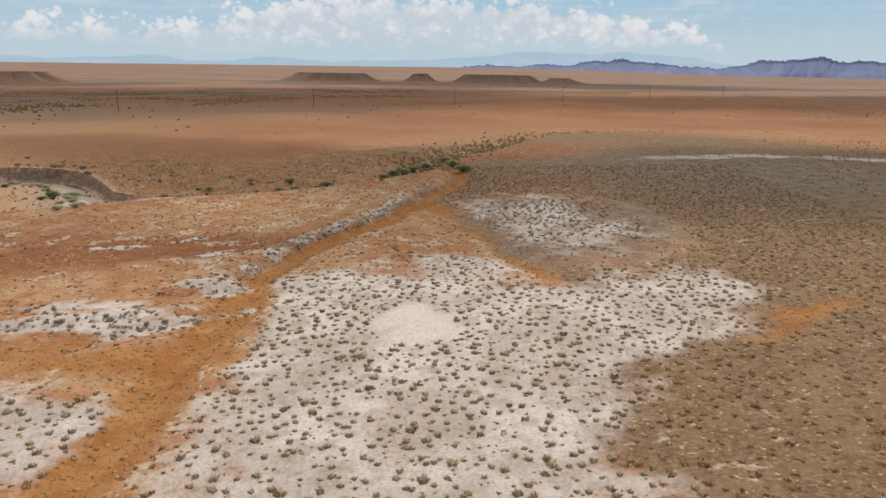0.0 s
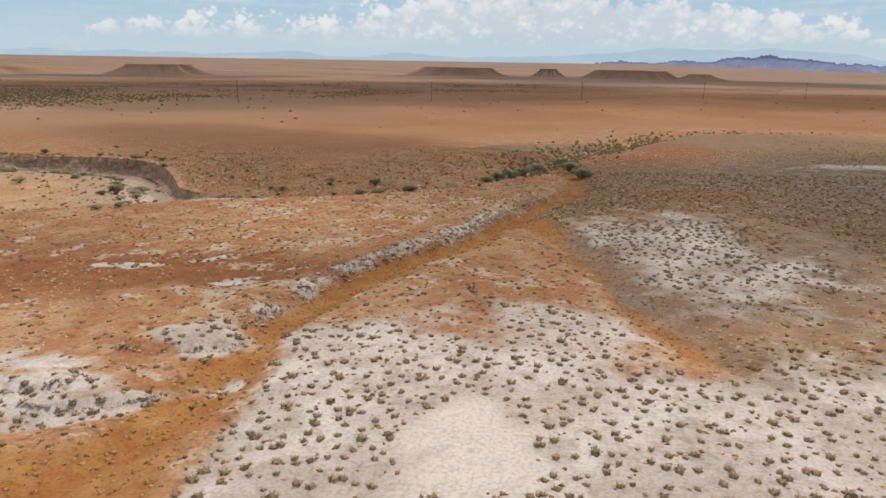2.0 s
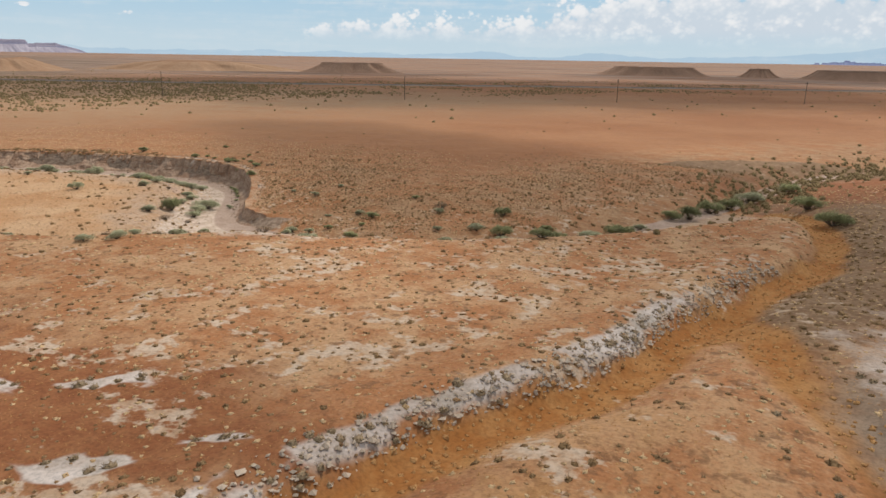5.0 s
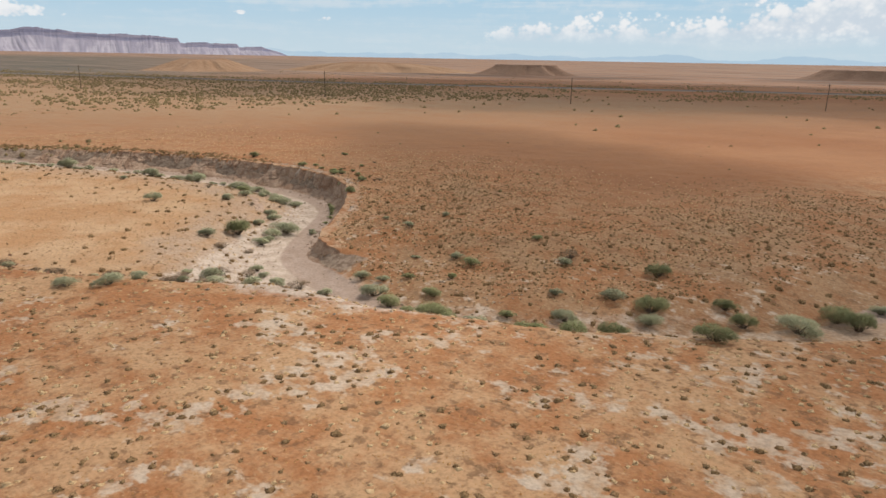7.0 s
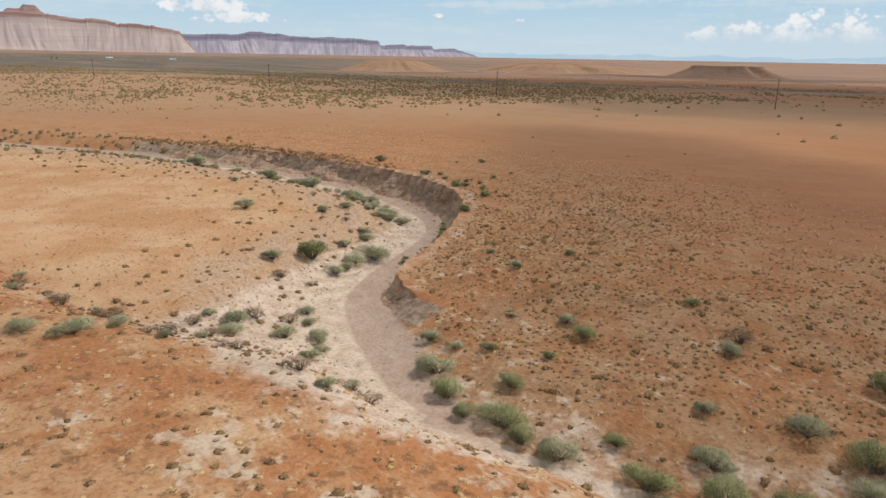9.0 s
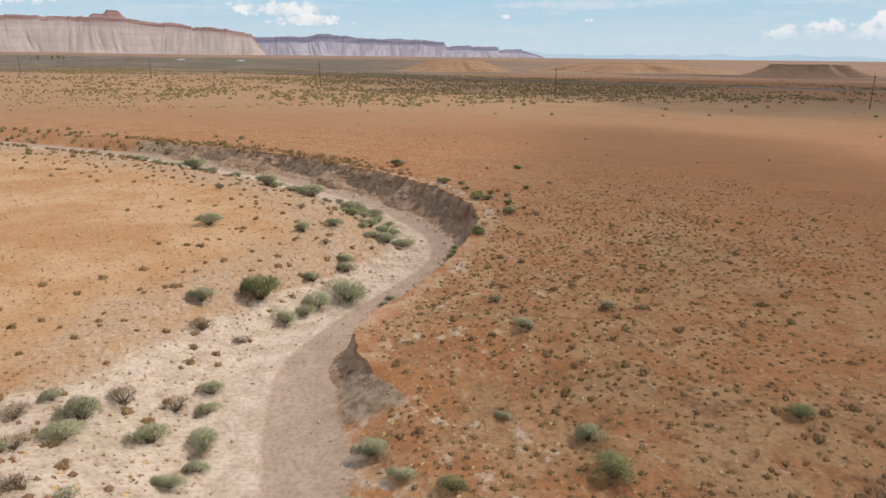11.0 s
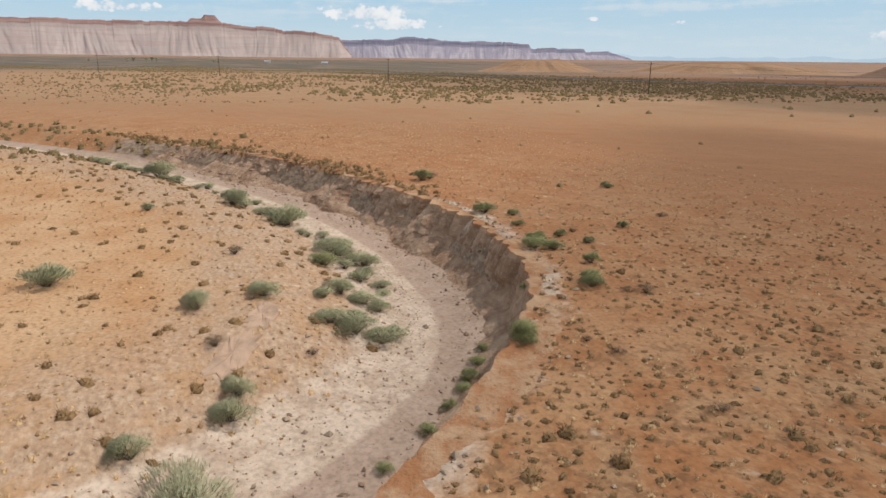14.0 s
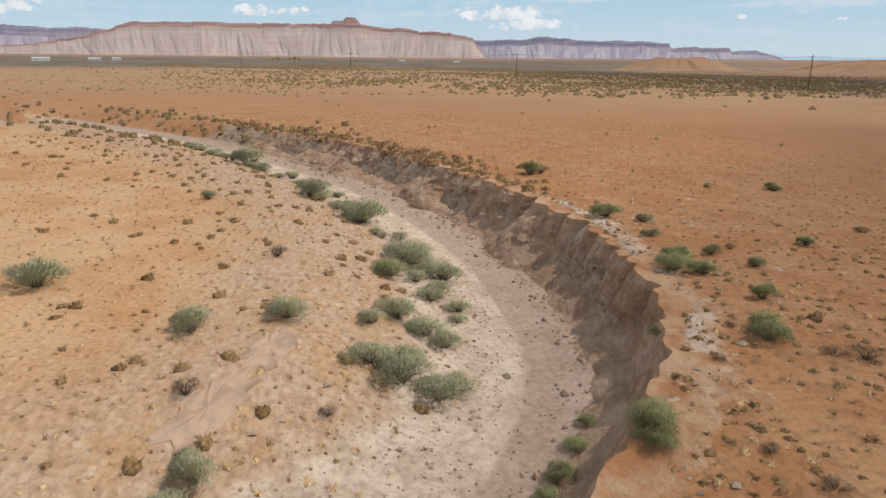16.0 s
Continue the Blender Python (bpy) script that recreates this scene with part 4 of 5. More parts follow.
def tussock(rng, blades, tall, width):
    """A bunch of thin dry blades fanning out from one root, of radius about 1, round a small dark heart: triangles n x 3 x 3."""
    out, k = [], 5
    a = np.linspace(0, 2 * np.pi, k, endpoint=False) + rng.uniform(0, 1)
    rim = np.stack([0.5 * rng.uniform(0.7, 1.2, k) * np.cos(a), 0.5 * rng.uniform(0.7, 1.2, k) * np.sin(a), np.full(k, -0.05)], 1)
    tip = np.array([0, 0, 0.38 * tall])
    out += [[rim[i], rim[(i + 1) % k], tip] for i in range(k)]
    for _ in range(blades):
        b, e = rng.uniform(0, 2 * np.pi), rng.uniform(0, 1)
        r0, r1 = 0.35 * math.sqrt(e), (0.35 + 0.65 * e) * rng.uniform(0.75, 1.1)
        base = np.array([r0 * math.cos(b), r0 * math.sin(b), -0.03])
        b += rng.normal(0, 0.3)
        end = np.array([r1 * math.cos(b), r1 * math.sin(b), tall * (1.0 - 0.62 * e) * rng.uniform(0.6, 1.1)])
        side = np.array([-math.sin(b), math.cos(b), 0]) * width * rng.uniform(0.6, 1.3)
        out.append([base - side, base + side, end])
    return np.array(out)


def scatter(name, x, y, size, material, label, seed, blades=22, spread=0.8, tall=0.75, width=0.16, category="grass", bush=0.0, bunch=False, k=6):
    rng = np.random.default_rng(seed)
    kinds = [face_up(tussock(rng, blades, tall, width) if bunch else clump(rng, blades, spread, tall, width, bush, k)) for _ in range(9)]
    z = height(x, y)
    turn, which, tone = rng.uniform(0, 2 * np.pi, len(x)), rng.integers(0, 9, len(x)), rng.uniform(0, 1, len(x))
    V, T, NN = [], [], []
    for j, c in enumerate(kinds):
        i = np.where(which == j)[0]
        p = c.reshape(1, -1, 3) * size[i][:, None, None]
        ca, sa_ = np.cos(turn[i])[:, None], np.sin(turn[i])[:, None]
        V.append(np.stack([p[..., 0] * ca - p[..., 1] * sa_ + x[i][:, None], p[..., 0] * sa_ + p[..., 1] * ca + y[i][:, None], p[..., 2] + z[i][:, None] - 0.02], -1).reshape(-1, 3))
        # soft shading: the mound's own round form
        f = c.reshape(1, -1, 3) * (1.0, 1.0, 1.1) + np.array([0, 0, 0.22 if not bunch else 0.45])
        f = f + rng.normal(0, 0.28, f.shape)
        f = np.broadcast_to(f, p.shape)
        NN.append(np.stack([f[..., 0] * ca - f[..., 1] * sa_, f[..., 0] * sa_ + f[..., 1] * ca, f[..., 2]], -1).reshape(-1, 3))
        T.append(np.repeat(tone[i], p.shape[1]))
    V, T = np.concatenate(V), np.concatenate(T)
    me = mesh_of(name, V, np.arange(len(V)).reshape(-1, 3), material, True, np.concatenate(NN), tone=T)
    return tagged(new(name, me), label, category, kind="stuff")


def sown(rng, n, x0, x1, y0, y1):
    return rng.uniform(x0, x1, n), rng.uniform(y0, y1, n)


def spaced(rng, step, x0, x1, y0, y1):
    """Places that keep a distance of about step from each other, and a random number for each."""
    X, Y = np.meshgrid(np.arange(x0, x1, step), np.arange(y0, y1, step))
    X = X + 0.5 * step * (np.arange(X.shape[0]) % 2)[:, None]
    x, y = X.ravel() + rng.uniform(-0.46, 0.46, X.size) * step, Y.ravel() + rng.uniform(-0.46, 0.46, X.size) * step
    return x, y, rng.uniform(0, 1, len(x))


def lands(x, y):
    """Which kind of ground each place is on, as masks."""
    c = cover(x, y)
    dw, side, (hw, zb, rn, rs, zr) = near_line(x, y, WASH)
    patch = fbm(x, y, 6, 3, 71)
    free = (c["bed"] < 0.3) & (c["cliff"] < 0.3) & (dw > hw + 0.5) & (c["bare"] < 0.5)
    m = {"dw": dw, "free": free, "pale": c["specks"]}
    m["salt"] = (c["salt"] + 0.7 * (patch - 0.5) > 0.45) & free
    m["gold"] = (c["gold"] > 0.45) & ~m["salt"] & free
    m["north"] = (side > 0) & free
    m["flood"] = (c["flood"] > 0.5) & free & ~m["gold"] & ~m["north"]
    m["brown"] = (c["brown"] > 0.5) & free & ~m["salt"] & ~m["gold"] & ~m["north"] & ~m["flood"]
    m["rest"] = free & ~m["salt"] & ~m["gold"] & ~m["north"] & ~m["flood"] & ~m["brown"]
    return m


def meadows():
    rng = np.random.default_rng(5)
    # cushions of saltbush, well apart on the pale ground, fewer on the rust
    x, y, u = spaced(rng, 1.02, -75, 62, 18, 150)
    m = lands(x, y)
    size = (0.55 + 0.55 * rng.uniform(0, 1, len(x)) + 0.5 * rng.uniform(0, 1, len(x)) ** 6)
    k = m["salt"] & (u < 0.86)
    scatter("saltbush", x[k], y[k], 0.37 * size[k], TUFT_DARK, "small grey-brown saltbush cushions on pale ground", 11, 60, 1.0, 0.58, 0.042, "shrubs", 0.4)
    k = (m["brown"] & (u < 0.72)) | (m["rest"] & (u < np.where(m["pale"] > 0.45, 0.8, 0.2)))
    scatter("brown_cushions", x[k], y[k], np.where(m["brown"], 0.36, 0.29)[k] * size[k], TUFT_SCRUB, "dark brown low cushions of brush over rusty ground", 20, 22, 1.0, 0.58, 0.042, "shrubs", 0.4)
    # bunch grass
    x, y, u = spaced(rng, 0.66, -165, 62, 18, 185)
    m = lands(x, y)
    spot = fbm(x, y, 2.5, 3, 73)
    size = rng.uniform(0.55, 1.0, len(x)) + 0.35 * rng.uniform(0, 1, len(x)) ** 4
    shore, dw = smooth(m["dw"], 40, 6), m["dw"]
    near = (x < -28) & (y > 104)                      # where the flight comes down low
    k = m["gold"] & (u < 0.9)
    scatter("rusty_grass", x[k], y[k], 0.32 * size[k], TUFT_RUST, "rusty orange dry bunch grass along the gullies", 12, 12, 0.95, 0.6, 0.04, k=4)
    k = (m["rest"] & (u < 0.40 * smooth(spot, 0.30, 0.55))) | (m["brown"] & (u < 0.34)) | (m["salt"] & (u < 0.10))
    scatter("tan_grass", x[k], y[k], 0.30 * size[k], TUFT_TAN, "pale tan dry bunch grass in low cushions", 13, 7, 1.0, 0.5, 0.05, "grass", 0.2, k=4)
    k = near & ((m["flood"] & (u < 0.14 + 0.26 * shore * smooth(spot, 0.35, 0.6))) | (m["north"] & (u < 0.16 + 0.42 * smooth(dw, 52, 14) * smooth(spot, 0.3, 0.6))))
    scatter("straw_grass", x[k], y[k], 0.31 * size[k], TUFT_TAN, "pale straw-coloured dry bunch grass beside the wash", 21, 30, 0.9, 0.8, 0.028, bunch=True)
    k = (m["rest"] & (u > 0.88)) | (m["brown"] & (u > 0.80)) | (m["salt"] & (u > 0.82))
    scatter("brown_grass", x[k], y[k], 0.26 * size[k], TUFT_BROWN, "brown dry bunch grass in low cushions", 14, 6, 0.95, 0.55, 0.05, "grass", 0.2, k=4)
    k = near & ((m["north"] & (u > 1 - 0.26 * smooth(dw, 60, 18))) | (m["flood"] & (u > 1 - 0.12 - 0.26 * shore)))
    scatter("dead_grass", x[k], y[k], 0.25 * size[k], TUFT_BROWN, "brown dead bunch grass beside the wash", 22, 26, 0.9, 0.9, 0.03, bunch=True)
    # short stubble between the bunches
    for name, box_, step, mat, label, seed in (("rust_stubble", (-60, 20, 70, 121), 0.36, TUFT_RUST, "short rusty stubble between the bunches", 23), ("tan_stubble", (-96, -34, 110, 166), 0.42, TUFT_BROWN, "short tan stubble beside the wash", 24)):
        x, y, u = spaced(rng, step, *box_)
        m = lands(x, y)
        k = (u < 0.8) & ((m["rest"] & (m["pale"] < 0.5)) if seed == 23 else (m["north"] | m["flood"]) & (u < 0.5))
        scatter(name, x[k], y[k], rng.uniform(0.10, 0.22, k.sum()), mat, label, seed, 6, 0.9, 0.6, 0.06, bunch=True)
    x, y = sown(rng, 5500, 45, 190, 20, 215)
    k = (near_line(x, y, WASH)[1] < 0) & (rng.uniform(0, 1, len(x)) < smooth(x, 48, 62))
    scatter("hill_brush", x[k], y[k], rng.uniform(0.2, 0.5, k.sum()), TUFT_SCRUB, "brown low brush over the eastern rise", 18, 0, 0.9, 0.7, 0.14, "shrubs", 0.8, k=4)
    # dark low brush on both sides of the wash
    x, y = sown(rng, 9000, -150, 10, 95, 185)
    c = cover(x, y)
    dw, side, (hw, zb, rn, rs, zr) = near_line(x, y, WASH)
    want = np.where(side > 0, 0.30 * smooth(dw, 34, 12) * smooth(x, -85, -60), 0.34 * smooth(dw, 26, 8) * (c["flood"] > 0.4))
    k = (dw > hw + 1.2) & (c["cliff"] < 0.2) & (rng.uniform(0, 1, len(x)) < want)
    scatter("low_brush", x[k], y[k], rng.uniform(0.22, 0.5, k.sum()), TUFT_SCRUB, "dark brown low brush beside the wash", 17, 50, 0.9, 0.8, 0.025, "shrubs", 0.3)
    x, y, _ = spaced(rng, 0.55, -98, 25, 120, 195)
    dw, side, (hw, zb, rn, rs, zr) = near_line(x, y, WASH)
    want = 0.9 * smooth(dw, 52, 14) * smooth(x, -100, -68) * smooth(fbm(x, y, 3, 3, 85), 0.22, 0.5)
    k = (side > 0) & (dw > hw + rn * 0.6) & (rng.uniform(0, 1, len(x)) < want)
    scatter("dotted_brush", x[k], y[k], rng.uniform(0.12, 0.28, k.sum()), TUFT_SCRUB, "small dark brown brush dotted over tan ground", 19, 9, 0.95, 0.7, 0.045, "shrubs", 0.4, k=4)
    # brush on the rim and the broken slopes of the cut bank
    w = WASH[(WASH[:, 0] < -92) & (WASH[:, 0] > -158)]
    n = 620
    i = rng.integers(0, len(w) - 1, n)
    p = w[i, :2] + (w[i + 1, :2] - w[i, :2]) * rng.uniform(0, 1, (n, 1))
    d = w[i + 1, :2] - w[i, :2]
    d /= np.linalg.norm(d, axis=1)[:, None]
    off = w[i, 2] + w[i, 4] + np.abs(rng.normal(0, 1.6, n)) + 0.1
    keep = rng.uniform(0, 1, n) < smooth(-p[:, 0], 90, 118)
    x, y = (p[:, 0] + d[:, 1] * off)[keep], (p[:, 1] - d[:, 0] * off)[keep]
    scatter("rim_brush", x, y, rng.uniform(0.18, 0.5, len(x)), TUFT_SCRUB, "brown low brush along the rim of the cut bank", 25, 40, 0.9, 0.9, 0.03, "shrubs", 0.4)
    # far brush: scattered over the plain, dense along the power line
    x, y = sown(rng, 125000, -900, 420, -60, 800)
    dw, side, _ = near_line(x, y, WASH)
    d = (y - 0.659 * x - 472.4) * math.cos(math.atan(0.659))      # metres past the power line
    patch = fbm(x, y, 45, 4, 81)
    west = smooth(x, 40, -220)
    start = 10 + 90 * smooth(x, -190, -70)                            # the belt draws back towards the east
    belt = smooth(d, start, start + 45) * smooth(d, 330, 220) * smooth(patch, 0.40, 0.60) * (0.35 + 0.65 * west)
    off = -(x + 232 - 0.12 * (y - 132))                               # metres west of the brush belt's near side
    thick = smooth(off + 50 * (patch - 0.5), -12, 20) * (smooth(off, 150, 60) + 0.4 * smooth(off, 400, 200)) * smooth(y, 480, 330) * (0.35 + 0.65 * smooth(y, 40, 140)) * smooth(fbm(x, y, 14, 3, 83), 0.34, 0.54)
    want = np.maximum.reduce([0.9 * belt, np.clip(thick, 0, 1), 0.012 + 0.03 * smooth(dw, 60, 20) * west])
    k = (side > 0) & (dw > 14) & (rng.uniform(0, 1, len(x)) < want)
    scatter("far_brush", x[k], y[k], rng.uniform(0.4, 1.3, k.sum()) * (0.42 + 0.58 * smooth(dw[k], 60, 120)), TUFT_GREEN, "dark olive brush scattered over the far plain", 15, 0, 0.95, 0.85, 0.16, "shrubs", 1.0, k=4)
    # brush along the wash, east of the bend and far to the west
    n = 1900
    i = rng.integers(0, len(WASH) - 1, n)
    p = WASH[i, :2] + (WASH[i + 1, :2] - WASH[i, :2]) * rng.uniform(0, 1, (n, 1))
    x, y = p[:, 0] + rng.normal(0, 6, n), p[:, 1] + rng.normal(0, 6, n)
    dw, side, (hw, *_) = near_line(x, y, WASH)
    k = (dw > hw + 0.8) & (x > -330) & (x < 190) & ((x > -14) | (x < -138))
    j = np.where((WASH[:, 0] > -8) & (WASH[:, 0] < 190))[0]
    j = rng.choice(j[:-1], 1100)
    p = WASH[j, :2] + (WASH[j + 1, :2] - WASH[j, :2]) * rng.uniform(0, 1, (1100, 1)) + rng.normal(0, 2.8, (1100, 2))
    x, y, k = np.concatenate([x[k], p[:, 0]]), np.concatenate([y[k], p[:, 1]]), np.ones(k.sum() + 1100, bool)
    scatter("wash_brush", x[k], y[k], rng.uniform(0.25, 0.8, k.sum()) * np.where(x > -8, 0.95, 1.0), TUFT_GREEN, "dark olive brush lining the far wash", 16, 36, 0.9, 1.0, 0.035, "shrubs", 1.0)


meadows()

# ---- the cut bank of the wash ----


def build_bank(name, x0, x1, step, seed, label):
    """The raw earth wall on the outer side of the bed, from x0 to x1 along the wash."""
    w = WASH[(WASH[:, 0] <= x0 + 4) & (WASH[:, 0] >= x1 - 4) & (WASH[:, 1] > 100)]
    arc = np.concatenate([[0], np.cumsum(np.hypot(*np.diff(w[:, :2], axis=0).T))])
    u = np.arange(0, arc[-1], step)
    c = np.stack([np.interp(u, arc, w[:, k]) for k in range(w.shape[1])], 1)
    t = np.gradient(c[:, :2], axis=0)
    t /= np.linalg.norm(t, axis=1)[:, None]
    t = np.stack([np.convolve(np.pad(t[:, k], 12, "edge"), np.ones(25) / 25, "valid") for k in (0, 1)], 1)
    n = np.stack([t[:, 1], -t[:, 0]], 1)
    hw, zb, rn, zr = c[:, 2], c[:, 3], c[:, 4], c[:, 6]
    ends = smooth(u, 0, 5) * smooth(u, arc[-1], arc[-1] - 6)
    v = np.concatenate([np.linspace(0, 1, 30), [1.03, 1.1, 1.25]])
    U, V = np.meshgrid(u, v)
    rows = len(v)
    HW, RN, ZB, ZR, E = (np.broadcast_to(k, (rows, len(u))) for k in (hw, rn, zb, zr, ends))
    up = np.clip(V, 0, 1)
    # talus below, nearly upright face above, with buttresses, clefts and slumped tongues
    buttress = np.abs(2 * fbm(U, V * 0.5, 4.2, 3, seed) - 1)
    cleft = 1 - smooth(np.abs(2 * fbm(U + 0.3 * V, V * 0.25, 1.5, 2, seed + 4) - 1), 0.02, 0.28)
    ledge = np.round(4 * fbm(U * 0.3, V * 2.2, 0.8, 2, seed + 7)) / 4 - 0.5
    slump = smooth(fbm(U, V * 0, 6.5, 2, seed + 9), 0.45, 0.62) * smooth(c[:, 0], -84, -92)[None]
    knee = 0.34 + 0.2 * slump
    lean = np.where(up < 0.1, 0.3 * up, np.where(up < knee, 0.16 + 0.52 * (up - 0.1) / (knee - 0.1), 0.68 + 0.32 * (up - knee) / (1 - knee)))
    amp = (0.3 + 0.6 * smooth(c[:, 0], -77, -86) + 0.6 * smooth(c[:, 0], -91, -99))[None]
    out = HW - 0.7 + (RN + 0.8) * lean - 0.8 * slump * (1 - up) ** 1.3 * np.sin(np.pi * np.clip(up * 0.9 + 0.1, 0, 1)) ** 0.5 + amp * 0.6 * (buttress - 0.3) * (0.25 + 0.7 * up) + amp * 0.42 * cleft * smooth(up, 0.25, 0.8) + amp * 0.45 * ledge * np.sin(np.pi * up) + amp * 0.45 * (fbm(U, V * 4, 0.8, 3, seed + 31) - 0.5)
    out = out + np.clip(V - 1, 0, 1) * 9
    x, y = c[:, 0][None] + n[:, 0][None] * out, c[:, 1][None] + n[:, 1][None] * out
    top = height(x.ravel(), y.ravel()).reshape(x.shape)
    rim = np.broadcast_to(height(c[:, 0] + n[:, 0] * (hw + rn + 2.2), c[:, 1] + n[:, 1] * (hw + rn + 2.2)), x.shape)
    z = ZB - 0.25 + (rim - ZB + 0.25) * up + (0.22 * (fbm(U, V * 2, 0.9, 3, seed + 12) - 0.5) + 0.3 * (fbm(U, V * 0, 2.3, 4, seed + 14) - 0.5) * up) * np.where(V > 1, 0.4, 1)
    z = np.where(V > 1, z + (top - 0.08 - z) * smooth(V, 1.08, 1.25), z) - (1 - E) * 2.5
    me = mesh_of(name, np.stack([x.ravel(), y.ravel(), z.ravel()], 1), grid_faces(len(u), rows), BANK, False, rise=V.ravel())
    return tagged(new(name, me), label, "earth bank", kind="structure")


build_bank("cut_bank", -60, -152, 0.17, 201, "steep crumbling cut bank of grey-brown earth")


def stones(rng, n):
    """Angular stones: n arrays of triangles."""
    p = np.array([(0, 0, 1), (0, 0, -1), (1, 0, 0), (-1, 0, 0), (0, 1, 0), (0, -1, 0)], float)
    f = np.array([(0, 2, 4), (0, 4, 3), (0, 3, 5), (0, 5, 2), (1, 4, 2), (1, 3, 4), (1, 5, 3), (1, 2, 5)])
    return [(p * rng.uniform(0.55, 1.1, (6, 1)) * rng.uniform(0.6, 1.2, 3) + rng.normal(0, 0.12, (6, 3)))[f] for _ in range(n)]


def rubble(name, x, y, size, material, label, seed, sink=0.25):
    rng = np.random.default_rng(seed)
    kinds, z, V = stones(rng, 10), height(x, y), []
    which, turn = rng.integers(0, 10, len(x)), rng.uniform(0, 6.28, len(x))
    for i in range(len(x)):
        p = kinds[which[i]].reshape(-1, 3) * size[i] * (1, 1, 0.7)
        ca, sn = math.cos(turn[i]), math.sin(turn[i])
        V.append(np.stack([p[:, 0] * ca - p[:, 1] * sn + x[i], p[:, 0] * sn + p[:, 1] * ca + y[i], p[:, 2] + z[i] + sink * size[i]], 1))
    V = np.concatenate(V)
    me = mesh_of(name, V, np.arange(len(V)).reshape(-1, 3), material, False)
    return tagged(new(name, me), label, "stones", kind="stuff")


def lay_rubble():
    rng = np.random.default_rng(31)
    # the pale scarp along the gully's north side
    g = GULLY[(GULLY[:, 1] > 69) & (GULLY[:, 1] < 124)]
    n = 1700
    i = rng.integers(0, len(g) - 1, n)
    p = g[i, :2] + (g[i + 1, :2] - g[i, :2]) * rng.uniform(0, 1, (n, 1))
    d = g[i + 1, :2] - g[i, :2]
    d /= np.linalg.norm(d, axis=1)[:, None]
    off = np.abs(rng.normal(0, 1.0, n)) + 1.3
    x, y = p[:, 0] - d[:, 1] * off, p[:, 1] + d[:, 0] * off
    for cx, cy, rx, ry, turn, lip in SHELVES[:3]:
        a = rng.uniform(math.pi * 0.95, math.pi * 2.05, 90)
        q, r = rx * np.cos(a) * rng.uniform(0.93, 1.08, 90), ry * np.sin(a) * rng.uniform(0.93, 1.1, 90)
        ca, sn = math.cos(radians(turn)), math.sin(radians(turn))
        x, y = np.concatenate([x, cx + q * ca - r * sn]), np.concatenate([y, cy + q * sn + r * ca])
    n = len(x)
    rubble("scarp_rubble", x, y, rng.uniform(0.08, 0.30, n) * rng.uniform(0.4, 1, n), PALE_STONE, "pale crumbled crust along the gully scarp", 32)
    # the bars and the foot of the banks
    n = 3800
    i = rng.integers(0, len(WASH) - 1, n)
    p = WASH[i, :2] + (WASH[i + 1, :2] - WASH[i, :2]) * rng.uniform(0, 1, (n, 1))
    x, y = p[:, 0] + rng.normal(0, 5.5, n), p[:, 1] + rng.normal(0, 5.5, n)
    dw, side, (hw, *_) = near_line(x, y, WASH)
    k = (x < -34) & (x > -125) & (dw > hw * 0.55) & (dw < 13)
    rubble("wash_stones", x[k], y[k], rng.uniform(0.05, 0.24, k.sum()) * rng.uniform(0.5, 1, k.sum()), BAR_STONE, "pale stones and clods strewn over the wash bars", 33)


lay_rubble()


def bank_clods():
    """Clods and slumped lumps along the rim and the foot of the cut bank, and fine gravel on the bed."""
    rng = np.random.default_rng(61)
    w = WASH[(WASH[:, 0] < -66) & (WASH[:, 0] > -140) & (WASH[:, 1] > 120)]
    n = 1900
    i = rng.integers(0, len(w) - 1, n)
    p = w[i, :2] + (w[i + 1, :2] - w[i, :2]) * rng.uniform(0, 1, (n, 1))
    d = w[i + 1, :2] - w[i, :2]
    d /= np.linalg.norm(d, axis=1)[:, None]
    foot = rng.uniform(0, 1, n) < 0.4
    off = np.where(foot, w[i, 2] - 0.8 + 0.7 * rng.normal(0, 1, n), w[i, 2] + w[i, 4] + 1.0 + rng.normal(0, 0.7, n))
    x, y = p[:, 0] + d[:, 1] * off, p[:, 1] - d[:, 0] * off
    size = rng.uniform(0.04, 0.2, n) * rng.uniform(0.2, 1.1, n) ** 1.5
    rubble("bank_clods", x[foot], y[foot], size[foot], BANK_CLOD, "grey-brown clods fallen at the foot of the bank", 62)
    rubble("rim_clods", x[~foot], y[~foot], size[~foot], BAR_STONE, "pale crumbled earth along the rim of the bank", 63)
    n = 7000
    i = rng.integers(0, len(w) - 1, n)
    p = w[i, :2] + (w[i + 1, :2] - w[i, :2]) * rng.uniform(0, 1, (n, 1)) + rng.normal(0, 3.2, (n, 2))
    dw, side, (hw, *_) = near_line(p[:, 0], p[:, 1], WASH)
    k = (p[:, 0] > -100) & ((side < 0) & (dw < 9) | (dw < hw * 0.9)) & (rng.uniform(0, 1, n) < np.where(dw < hw * 0.6, 0.35, 1))
    rubble("bed_gravel", p[k, 0], p[k, 1], rng.uniform(0.025, 0.075, k.sum()) * rng.uniform(0.6, 1.6, k.sum()), BAR_STONE, "pale gravel strewn over the bar and the dry bed", 64)


bank_clods()


